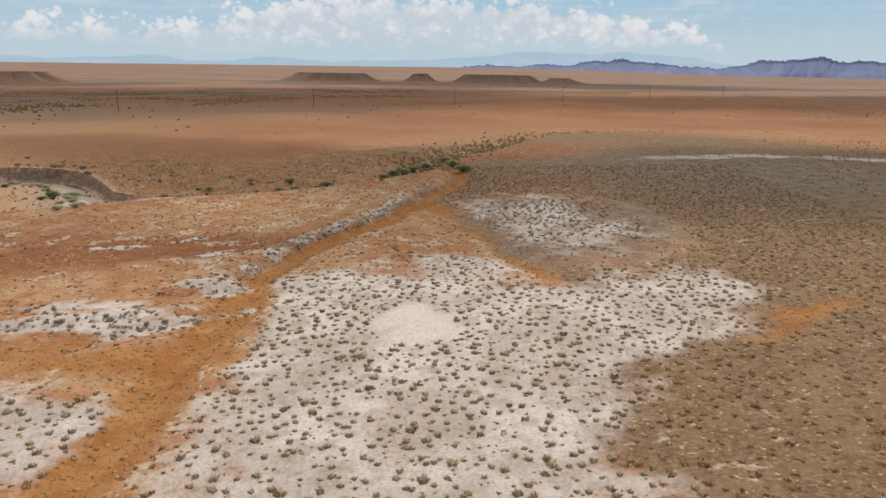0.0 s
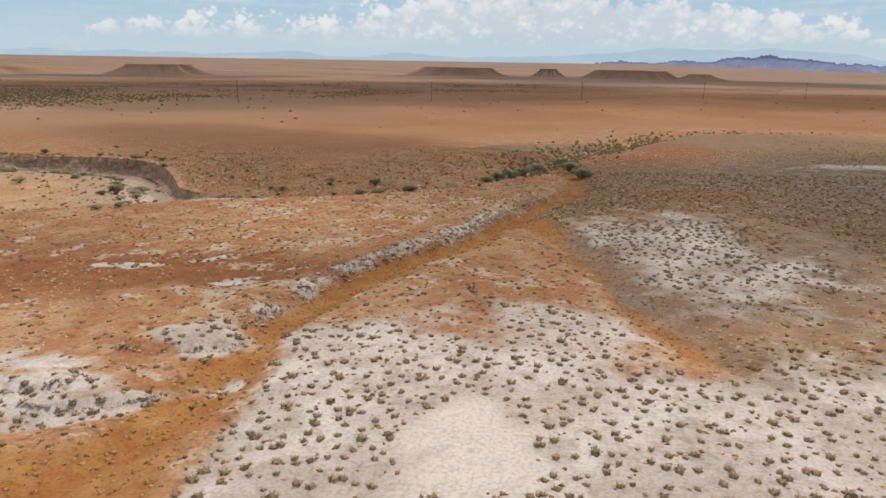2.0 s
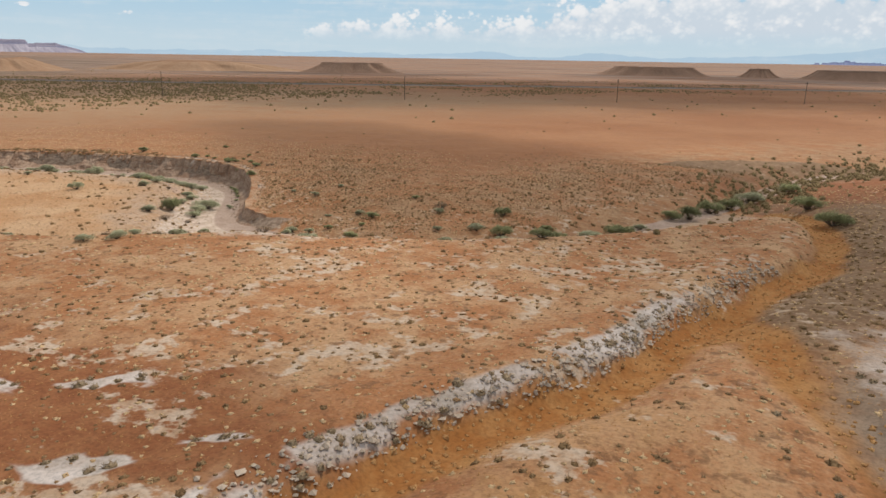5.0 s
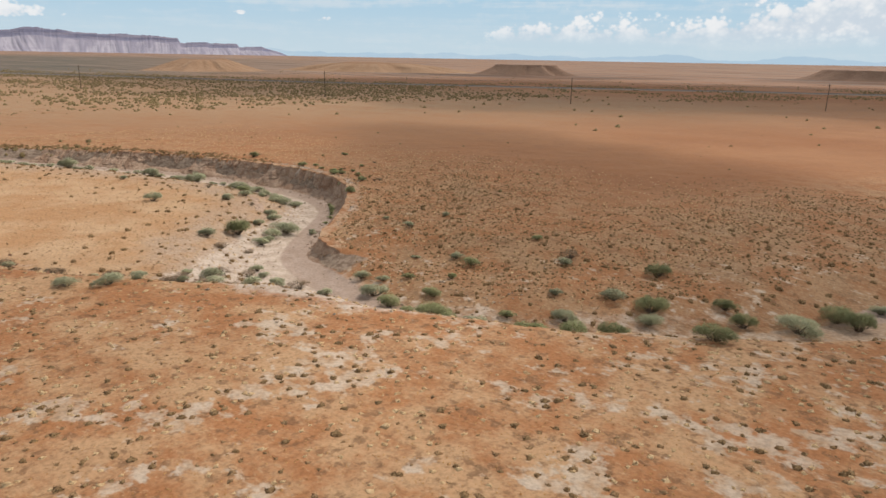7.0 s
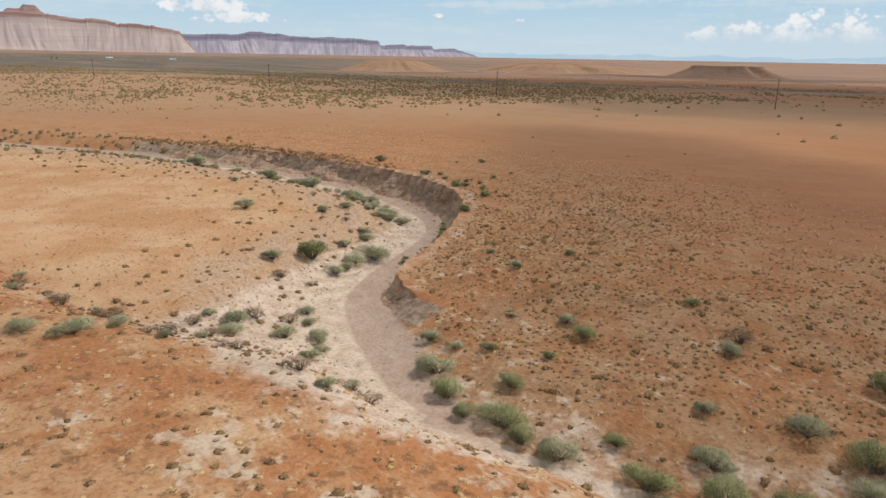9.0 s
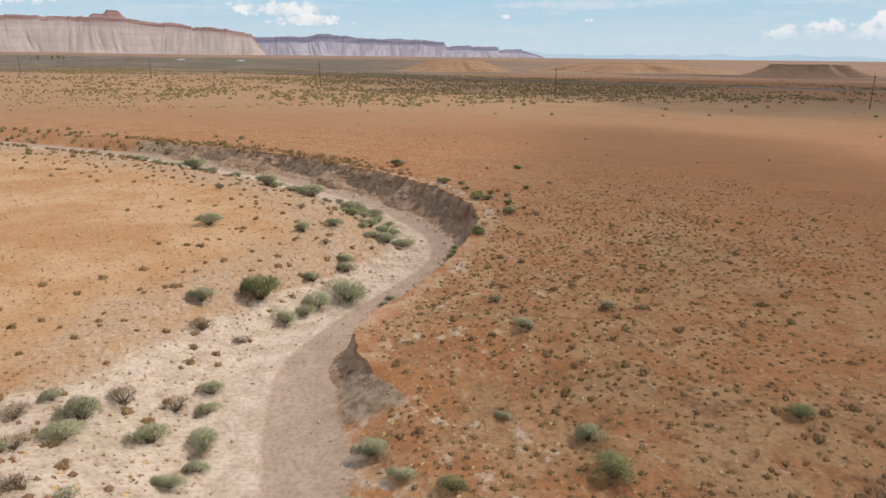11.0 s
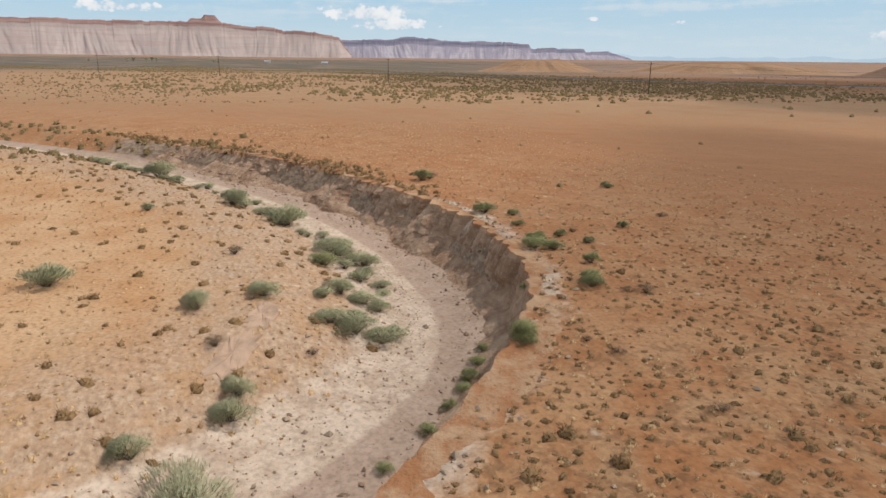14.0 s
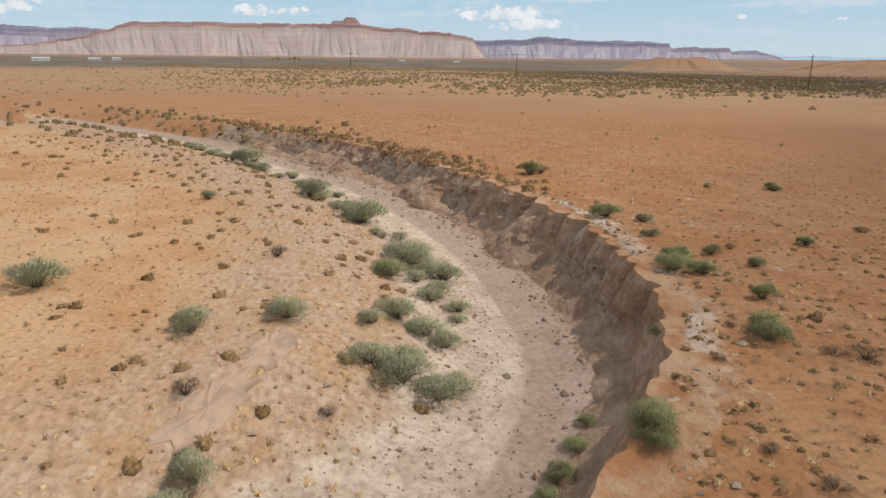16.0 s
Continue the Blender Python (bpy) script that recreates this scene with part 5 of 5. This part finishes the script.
def rock_slab(cx, cy, long, wide, turn, thick, seed):
    """A flat weathered slab with a broken outline, lying with the slope."""
    rng = np.random.default_rng(seed)
    k = 22
    a = np.linspace(0, 2 * np.pi, k, endpoint=False)
    c, s_ = math.cos(radians(turn)), math.sin(radians(turn))
    power = 0.7
    rag = rng.uniform(0.74, 1.16, k)
    u, v = long * np.sign(np.cos(a)) * np.abs(np.cos(a)) ** power * rag, wide * np.sign(np.sin(a)) * np.abs(np.sin(a)) ** power * rag
    V, rings = [], ((1.03, -0.35), (1.0, 0.55), (0.95, 0.95), (0.6, 1.0), (0.25, 1.05))
    for share, up in rings:
        x, y = cx + (u * c - v * s_) * share, cy + (u * s_ + v * c) * share
        V.append(np.stack([x, y, height(x, y) + thick * up + (0.03 * rng.normal(0, 1, k) if share < 0.9 else 0.015 * rng.normal(0, 1, k))], 1))
    F = [(r * k + i, r * k + (i + 1) % k, (r + 1) * k + (i + 1) % k, (r + 1) * k + i) for r in range(len(rings) - 1) for i in range(k)]
    V = np.concatenate(V)
    mid = len(V)
    V = np.concatenate([V, V[-k:].mean(0, keepdims=True)])
    top = (len(rings) - 1) * k
    F += [(top + i, top + (i + 1) % k, mid, mid) for i in range(k)]
    me = bpy.data.meshes.new("rock_slab")
    me.from_pydata([tuple(p) for p in V], [], [f if f[2] != f[3] else f[:3] for f in F])
    me.materials.append(SLAB)
    tagged(new("rock_slab", me), "flat pale sandstone slab in sandy ground", "rock", "flat slabs beside the wash")


rock_slab(-85.0, 136.5, 1.7, 0.62, 158, 0.06, 71)
rock_slab(-81.7, 134.9, 1.8, 0.68, 150, 0.06, 72)

# ---- shrubs, one by one ----


def shrub_parts(seed, leaves, lumps, tall, slim):
    """Leaves as small triangles in lumps over a dome of radius 1, and a fan of stems: two triangle arrays."""
    rng = np.random.default_rng(seed)
    cent = []
    for _ in range(lumps):
        a, r = rng.uniform(0, 6.28), math.sqrt(rng.uniform(0, 1)) * 0.72
        cent.append((r * math.cos(a), r * math.sin(a), tall * (0.16 + 0.5 * (1 - r * r) * rng.uniform(0.5, 1.15)), rng.uniform(0.26, 0.44)))
    cent = np.array(cent)
    k = rng.integers(0, lumps, leaves)
    d = rng.normal(size=(leaves, 3))
    d /= np.linalg.norm(d, axis=1)[:, None]
    d[:, 2] = np.abs(d[:, 2]) * 1.1 - 0.3
    base = cent[k, :3] + d * cent[k, 3:4] * rng.uniform(0.55, 1.05, (leaves, 1)) * (1, 1, tall)
    base[:, 2] = np.maximum(base[:, 2], 0.02)
    grow = base - np.array([0, 0, -0.25])
    grow = grow / np.linalg.norm(grow, axis=1)[:, None] + rng.normal(0, 0.22, (leaves, 3)) + np.array([0, 0, 0.25])
    grow *= (rng.uniform(0.07, 0.19, leaves) / np.linalg.norm(grow, axis=1))[:, None]
    side = np.cross(grow, rng.normal(size=(leaves, 3)))
    side *= (slim * rng.uniform(0.6, 1.3, leaves) / np.linalg.norm(side, axis=1))[:, None]
    leaf = face_up(np.stack([base - side, base + side, base + grow], 1))
    stem = []
    for c in cent:
        a = rng.uniform(0, 6.28, 3)
        foot, tip = np.array([0.08 * math.cos(a[0]), 0.08 * math.sin(a[0]), -0.05]), c[:3]
        for j in range(3):
            q, r = 2.1 * j, 2.1 * (j + 1)
            f1, f2 = foot + 0.035 * np.array([math.cos(q), math.sin(q), 0]), foot + 0.035 * np.array([math.cos(r), math.sin(r), 0])
            t1, t2 = tip + 0.012 * np.array([math.cos(q), math.sin(q), 0]), tip + 0.012 * np.array([math.cos(r), math.sin(r), 0])
            stem += [[f1, f2, t2], [f1, t2, t1]]
    return leaf, np.array(stem)


def shrub_kind(seed, leaves, lumps, tall, slim, material, label):
    leaf, stem = shrub_parts(seed, leaves, lumps, tall, slim)
    root = new("shrub")
    for name, tri, mat in (("foliage", leaf, material), ("branchwork", stem, STEM)):
        v = tri.reshape(-1, 3)
        rnd = v * (0.9, 0.9, 0.9) + np.array([0, 0, 0.05]) if name == "foliage" else None
        new(name, mesh_of(name, v, np.arange(len(v)).reshape(-1, 3), mat, name == "foliage", rnd)).parent = root
    return tagged(root, label, "shrub", "shrubs of the wash")


SHRUB_KINDS = {
    "green": [(k, LEAF_GREEN, "rounded olive-green brush beside the dry wash") for k in (301, 302, 303)],
    "sage": [(k, LEAF_SAGE, "silvery grey-green sagebrush on pale sandy ground") for k in (311, 312, 313)],
    "small": [(k, LEAF_SAGE, "small grey-green sagebrush in a row along the wash") for k in (331, 332)],
    "dry": [(k, LEAF_DRY, "dry brown half-bare brush on the plain") for k in (321, 322)],
}
made_shrubs = {}


def plant(kind, rows, seed):
    """Shrubs of one kind: rows of x, y and radius."""
    rng = random.Random(seed)
    for x, y, r in rows:
        s, material, label = rng.choice(SHRUB_KINDS[kind])
        z = float(height(np.array([x]), np.array([y]))[0]) - 0.03
        m = pose(x, y, z, 0, 0, rng.uniform(0, 360))
        squash = Matrix.Diagonal((rng.uniform(0.95, 1.35), rng.uniform(0.8, 1.1), rng.uniform(0.7, 1.0), 1))
        size = r * rng.uniform(1.0, 1.15)
        if s not in made_shrubs:
            made_shrubs[s] = shrub_kind(s, {"dry": 1500, "small": 1500}.get(kind, 5200), 30, 1.2 if kind == "green" else 1.1, {"dry": 0.011, "small": 0.018}.get(kind, 0.0105), material, label)
            made_shrubs[s].matrix_world = m @ Matrix.Scale(size, 4)
            made_shrubs[s]["first"] = size
        else:
            first = made_shrubs[s]
            copy_thing(first, m @ squash @ Matrix.Scale(size / first["first"], 4))


plant("green", [(-109.3, 153.2, 0.81), (-102.2, 167.2, 0.41), (-95.1, 141.5, 0.83), (-73.6, 126.6, 1.44), (-48.8, 127.6, 0.45), (-46.3, 122.7, 0.88), (-46, 132.9, 0.8), (-45.2, 129.3, 0.47), (-44.4, 125.8, 0.71), (-44.3, 141.2, 0.6), (-43.9, 122.2, 0.67), (-42.1, 123.2, 1.15), (-40.3, 123, 0.8), (-37.2, 126.3, 0.64), (-34.3, 125.1, 0.98), (-31.8, 126.8, 1.06), (-31.7, 140.9, 0.99), (-29.6, 128.6, 1.15), (-29.2, 134, 1.36), (-25.1, 138.7, 0.79)], 1)
plant("green", [(-23.2, 136.9, 0.93), (-21.3, 124.4, 1.07), (-18.2, 143.1, 1.26), (-16.5, 142, 1.48), (-13.1, 155.2, 1.36), (-11.1, 156.4, 1.6), (-9.1, 162.2, 1.6), (-6.7, 166, 1.6), (1, 183.7, 1.6), (2.7, 157.8, 1.6), (4.7, 145.4, 1.6)], 2)
plant("sage", [(-132.1, 131.9, 1.6), (-115.1, 137.8, 1.21), (-110.2, 131.1, 0.6), (-107.5, 141.1, 1.6), (-98, 142.8, 1.36), (-95.5, 144.2, 0.86), (-92.6, 126.7, 1.22), (-91.2, 144.1, 0.51), (-87.6, 136.9, 0.75), (-86.7, 133.7, 0.79), (-79.2, 134.8, 0.71), (-77.9, 134.4, 0.82), (-76.2, 131.1, 0.71), (-73.4, 122.8, 0.85), (-73.2, 132.6, 1.6), (-72.5, 130.2, 1.06), (-72, 135.5, 0.36), (-71.4, 129.1, 0.68), (-70.6, 134.5, 0.4), (-70.4, 127.3, 0.93), (-62.6, 114.4, 0.54), (-62.5, 121.3, 0.69), (-62, 137.9, 0.43), (-60.6, 120.8, 0.59), (-60.5, 115.5, 0.94), (-59.7, 103.7, 0.87)], 3)
plant("sage", [(-58.9, 114.8, 0.9), (-58.4, 108.2, 0.67), (-58.4, 118, 0.83), (-58.1, 105.9, 0.94), (-57.5, 120, 0.81), (-57.4, 136.7, 0.55), (-57, 142.2, 0.52), (-55.8, 119.5, 0.52), (-55.2, 110.1, 0.54), (-54.8, 118.3, 0.63), (-53.3, 126.2, 0.76), (-51.9, 131.9, 0.39), (-50.8, 126.4, 0.59), (-49.2, 123.9, 1.13), (-48.4, 133.8, 0.63), (-44.8, 114.9, 0.52), (-39.1, 137.7, 0.79), (-38.2, 123.5, 0.93), (-36.1, 131.4, 0.69), (-33.5, 128.5, 0.96), (-32.2, 133.7, 0.87), (-28.5, 132.3, 0.98), (-19.7, 138.5, 1.6), (-15.9, 147.6, 0.81), (-4.4, 172.7, 1.6)], 4)
plant("dry", [(-95.5, 136.2, 0.49), (-82.2, 134.2, 0.49), (-81.8, 138.2, 0.35), (-69.7, 122.1, 0.78), (-68.7, 148.2, 0.33), (-67.9, 124, 0.55), (-62, 117.3, 0.75), (-62, 143.7, 0.24), (-61.1, 119.4, 0.74), (-61.1, 113, 0.66), (-58.1, 113.1, 0.67), (-53.9, 113.6, 0.71), (-47.3, 114.6, 0.79), (-39.5, 139.2, 0.83)], 5)
# on the rim of the cut bank, along its foot, and on the bar within the bend
plant("green", [(-95.6, 152.8, 0.84), (-86.7, 151.7, 0.8), (-87.6, 152.3, 0.62), (-85.9, 152.5, 0.55), (-94.1, 154.2, 0.42), (-91.5, 153.2, 0.45), (-88.4, 154.4, 0.42), (-81.9, 148.9, 0.5), (-82.7, 149.6, 0.36), (-80.6, 151.4, 0.62), (-79.9, 151.0, 0.5), (-83, 153, 0.5), (-86.4, 155.1, 0.39), (-76.3, 145.5, 0.72), (-76.9, 145.8, 0.55), (-75.7, 145.2, 0.5), (-88.9, 159.3, 0.4), (-101.8, 167.1, 0.49)], 6)
plant("dry", [(-79, 148.8, 0.28), (-81.2, 150.6, 0.28), (-78.1, 152.7, 0.43), (-78.6, 152.1, 0.35), (-74.8, 147.4, 0.23), (-73.4, 147.8, 0.31), (-91, 164, 0.36), (-88.9, 155.6, 0.32), (-110, 154.2, 0.7)], 7)
plant("green", [(-81.3, 146.1, 0.42), (-79.9, 145.2, 0.45), (-78.6, 144.2, 0.5), (-77.9, 143.6, 0.42), (-76.7, 142.5, 0.45), (-75.3, 141.1, 0.4), (-73.6, 138.9, 0.36)], 8)
plant("sage", [(-89.2, 141.1, 0.9), (-88.1, 140.0, 0.63), (-88.2, 142.2, 0.8), (-87.2, 142.7, 0.6), (-85.0, 139.6, 0.85), (-84.2, 140.7, 1.0), (-83.4, 141.8, 0.85), (-83.9, 142.6, 0.6), (-85.4, 140.9, 0.7), (-89.9, 143.8, 0.4)], 9)


def fringe():
    """Sage in a broken row along the inner edge of the bed."""
    rng = random.Random(77)
    w = WASH[(WASH[:, 0] < -90) & (WASH[:, 0] > -150)]
    rows = []
    for a, b in zip(w[:-1], w[1:]):
        d = (b[:2] - a[:2]) / np.linalg.norm(b[:2] - a[:2])
        for _ in range(rng.choice((1, 2, 2, 3))):
            t, off = rng.random(), a[2] + rng.uniform(0.6, 2.6)
            p = a[:2] + t * (b[:2] - a[:2]) + off * np.array([-d[1], d[0]])
            rows.append((float(p[0]), float(p[1]), rng.uniform(0.4, 0.85)))
    plant("small", rows[:70], 78)


fringe()


def terrace_edge():
    """Dry brush and red clods along the broken edge of the near terrace."""
    rng = random.Random(91)
    e = EDGE[(EDGE[:, 0] > -82) & (EDGE[:, 0] < -44)]
    dry, green, clods = [], [], []
    for a, b in zip(e[:-1], e[1:]):
        d = (b - a) / np.linalg.norm(b - a)
        for k in range(22):
            p = a + (b - a) * rng.random() + np.array([-d[1], d[0]]) * rng.gauss(3.2, 1.3)
            if k < 2:
                (dry if rng.random() < 0.65 else green).append((float(p[0]), float(p[1]), rng.uniform(0.35, 0.75)))
            else:
                clods.append(p)
    plant("dry", dry, 92)
    plant("small", green, 93)
    c = np.array(clods)
    size = np.array([rng.uniform(0.06, 0.3) * rng.random() + 0.05 for _ in clods])
    rubble("edge_clods", c[:, 0], c[:, 1], size, RED_STONE, "red-brown clods along the broken terrace edge", 94)


terrace_edge()

# ---- road, sheds and trees by the far cliffs ----


def ribbon(name, line, half, lift, material, label, kind_name):
    d = np.gradient(line[:, :2], axis=0)
    d /= np.linalg.norm(d, axis=1)[:, None]
    off = np.array([-half, -half * 0.96, 0, half * 0.96, half])
    drop = np.array([-0.6, 0, 0.08, 0, -0.6])
    x = line[:, 0][:, None] + d[:, 1][:, None] * off
    y = line[:, 1][:, None] - d[:, 0][:, None] * off
    z = height(line[:, 0], line[:, 1], False)[:, None] + lift + drop
    me = mesh_of(name, np.stack([x.ravel(), y.ravel(), z.ravel()], 1), grid_faces(5, len(line)), material, True)
    tagged(new(name, me), label, kind_name, kind="structure")


ROAD = spline([(-1700, -460), (-1100, 10), (-700, 265), (-450, 415), (-359, 480), (-263, 540), (-131, 629), (55, 725), (300, 850), (900, 1150)], 20)
ribbon("road_verge", ROAD, 9.0, 0.5, GRAVEL, "pale gravel verge of the desert highway", "verge")
ribbon("road", ROAD, 4.2, 0.7, ASPHALT, "worn grey desert highway", "road")


def ground_at(x, y):
    return float(height(np.array([x]), np.array([y]), False)[0])


def shed(az, dist, long, wide, tall, turn, label):
    x, y = (float(v) for v in polar(np.array(az), dist))
    root = new("shed")
    root.matrix_world = pose(x, y, ground_at(x, y), 0, 0, az + turn)
    part("wall", box(bmesh.new(), 0, 0, tall / 2 - 0.3, long, wide, tall + 0.6), WHITE_SIDING, root)
    bm = bmesh.new()
    e, r = 0.4, wide * 0.2
    v = [bm.verts.new((sx * (long / 2 + e), sy * (wide / 2 + e) if sy else 0, tall + (r if not sy else 0) + k)) for k in (0.02, 0.2) for sx in (-1, 1) for sy in (-1, 0, 1)]
    for a, b in ((0, 1), (1, 2)):
        bm.faces.new((v[6 + a], v[6 + b], v[9 + b], v[9 + a]))
        bm.faces.new((v[a], v[3 + a], v[3 + b], v[b]))
    for q in ((0, 3, 9, 6), (2, 8, 11, 5), (0, 6, 7, 1), (1, 7, 8, 2), (3, 4, 10, 9), (4, 5, 11, 10)):
        bm.faces.new([v[i] for i in q])
    part("roof", bm, ROOF_METAL, root)
    for k in range(max(2, int(long / 12))):
        px = -long / 2 + (k + 0.5) * long / max(2, int(long / 12))
        part("window", box(bmesh.new(), px, -wide / 2 - 0.02, tall * 0.55, 1.4, 0.08, 1.0), GLASS_DARK, root)
    part("door", box(bmesh.new(), long * 0.31, -wide / 2 - 0.03, 1.05, 1.2, 0.08, 2.1), ROOF_METAL, root)
    tagged(root, label, "shed", "far white sheds")


shed(106.7, 1250, 24, 10, 3.4, 8, "long white metal shed on the far plain")
shed(103.4, 1300, 18, 9, 2.9, -5, "low white shed beside the far road")
shed(102.0, 1330, 14, 8, 3.4, 4, "small white shed beside the far road")
shed(81.0, 1500, 12, 8, 3.0, 0, "small white shed below the pale cliffs")
shed(76.6, 1500, 13, 8, 3.0, 6, "small white shed below the pale cliffs")


def far_tree():
    rng = random.Random(9)
    root = new("tree")
    bm = tube(bmesh.new(), [(0, 0, -0.3), (0.1, 0, 1.6), (0, 0.15, 3.4)], 0.28, 0.14, 8)
    tips = []
    for k in range(7):
        a = k * 0.9
        tip = (1.7 * math.cos(a), 1.7 * math.sin(a), 4.2 + 1.2 * rng.random())
        tube(bm, [(0, 0.1, 1.8 + 0.2 * k), (0.8 * math.cos(a), 0.8 * math.sin(a), 3.2 + 0.1 * k), tip], 0.12, 0.04, 5)
        tips.append(tip)
    part("trunk", bm, STEM, root)
    g = np.random.default_rng(8)
    tips = np.array(tips + [(0, 0, 5.6), (0.6, -0.5, 4.6)])
    n = 900
    c = tips[g.integers(0, len(tips), n)] + g.normal(0, 0.62, (n, 3)) * (1, 1, 0.8)
    d, e = g.normal(0, 0.24, (n, 3)), g.normal(0, 0.2, (n, 3))
    v = np.stack([c, c + d, c + e], 1).reshape(-1, 3)
    new("crown", mesh_of("crown", v, np.arange(len(v)).reshape(-1, 3), LEAF_GREEN, False)).parent = root
    return tagged(root, "dark green tree by the far sheds", "tree", "far trees")


tree = far_tree()
for i, (az_, d_, s_) in enumerate([(90.9, 1350, 1.0), (90.5, 1360, 1.3), (89.6, 1350, 1.2), (89.2, 1345, 1.4), (88.9, 1360, 1.1), (84.7, 1250, 0.8), (84.4, 1255, 0.9), (93.5, 1420, 0.8), (78.5, 1300, 0.7)]):
    x, y = (float(v) for v in polar(np.array(az_), d_))
    m = pose(x, y, ground_at(x, y), 0, 0, 70 * i)
    if i == 0:
        tree.matrix_world = m
    else:
        copy_thing(tree, m @ Matrix.Scale(s_, 4))
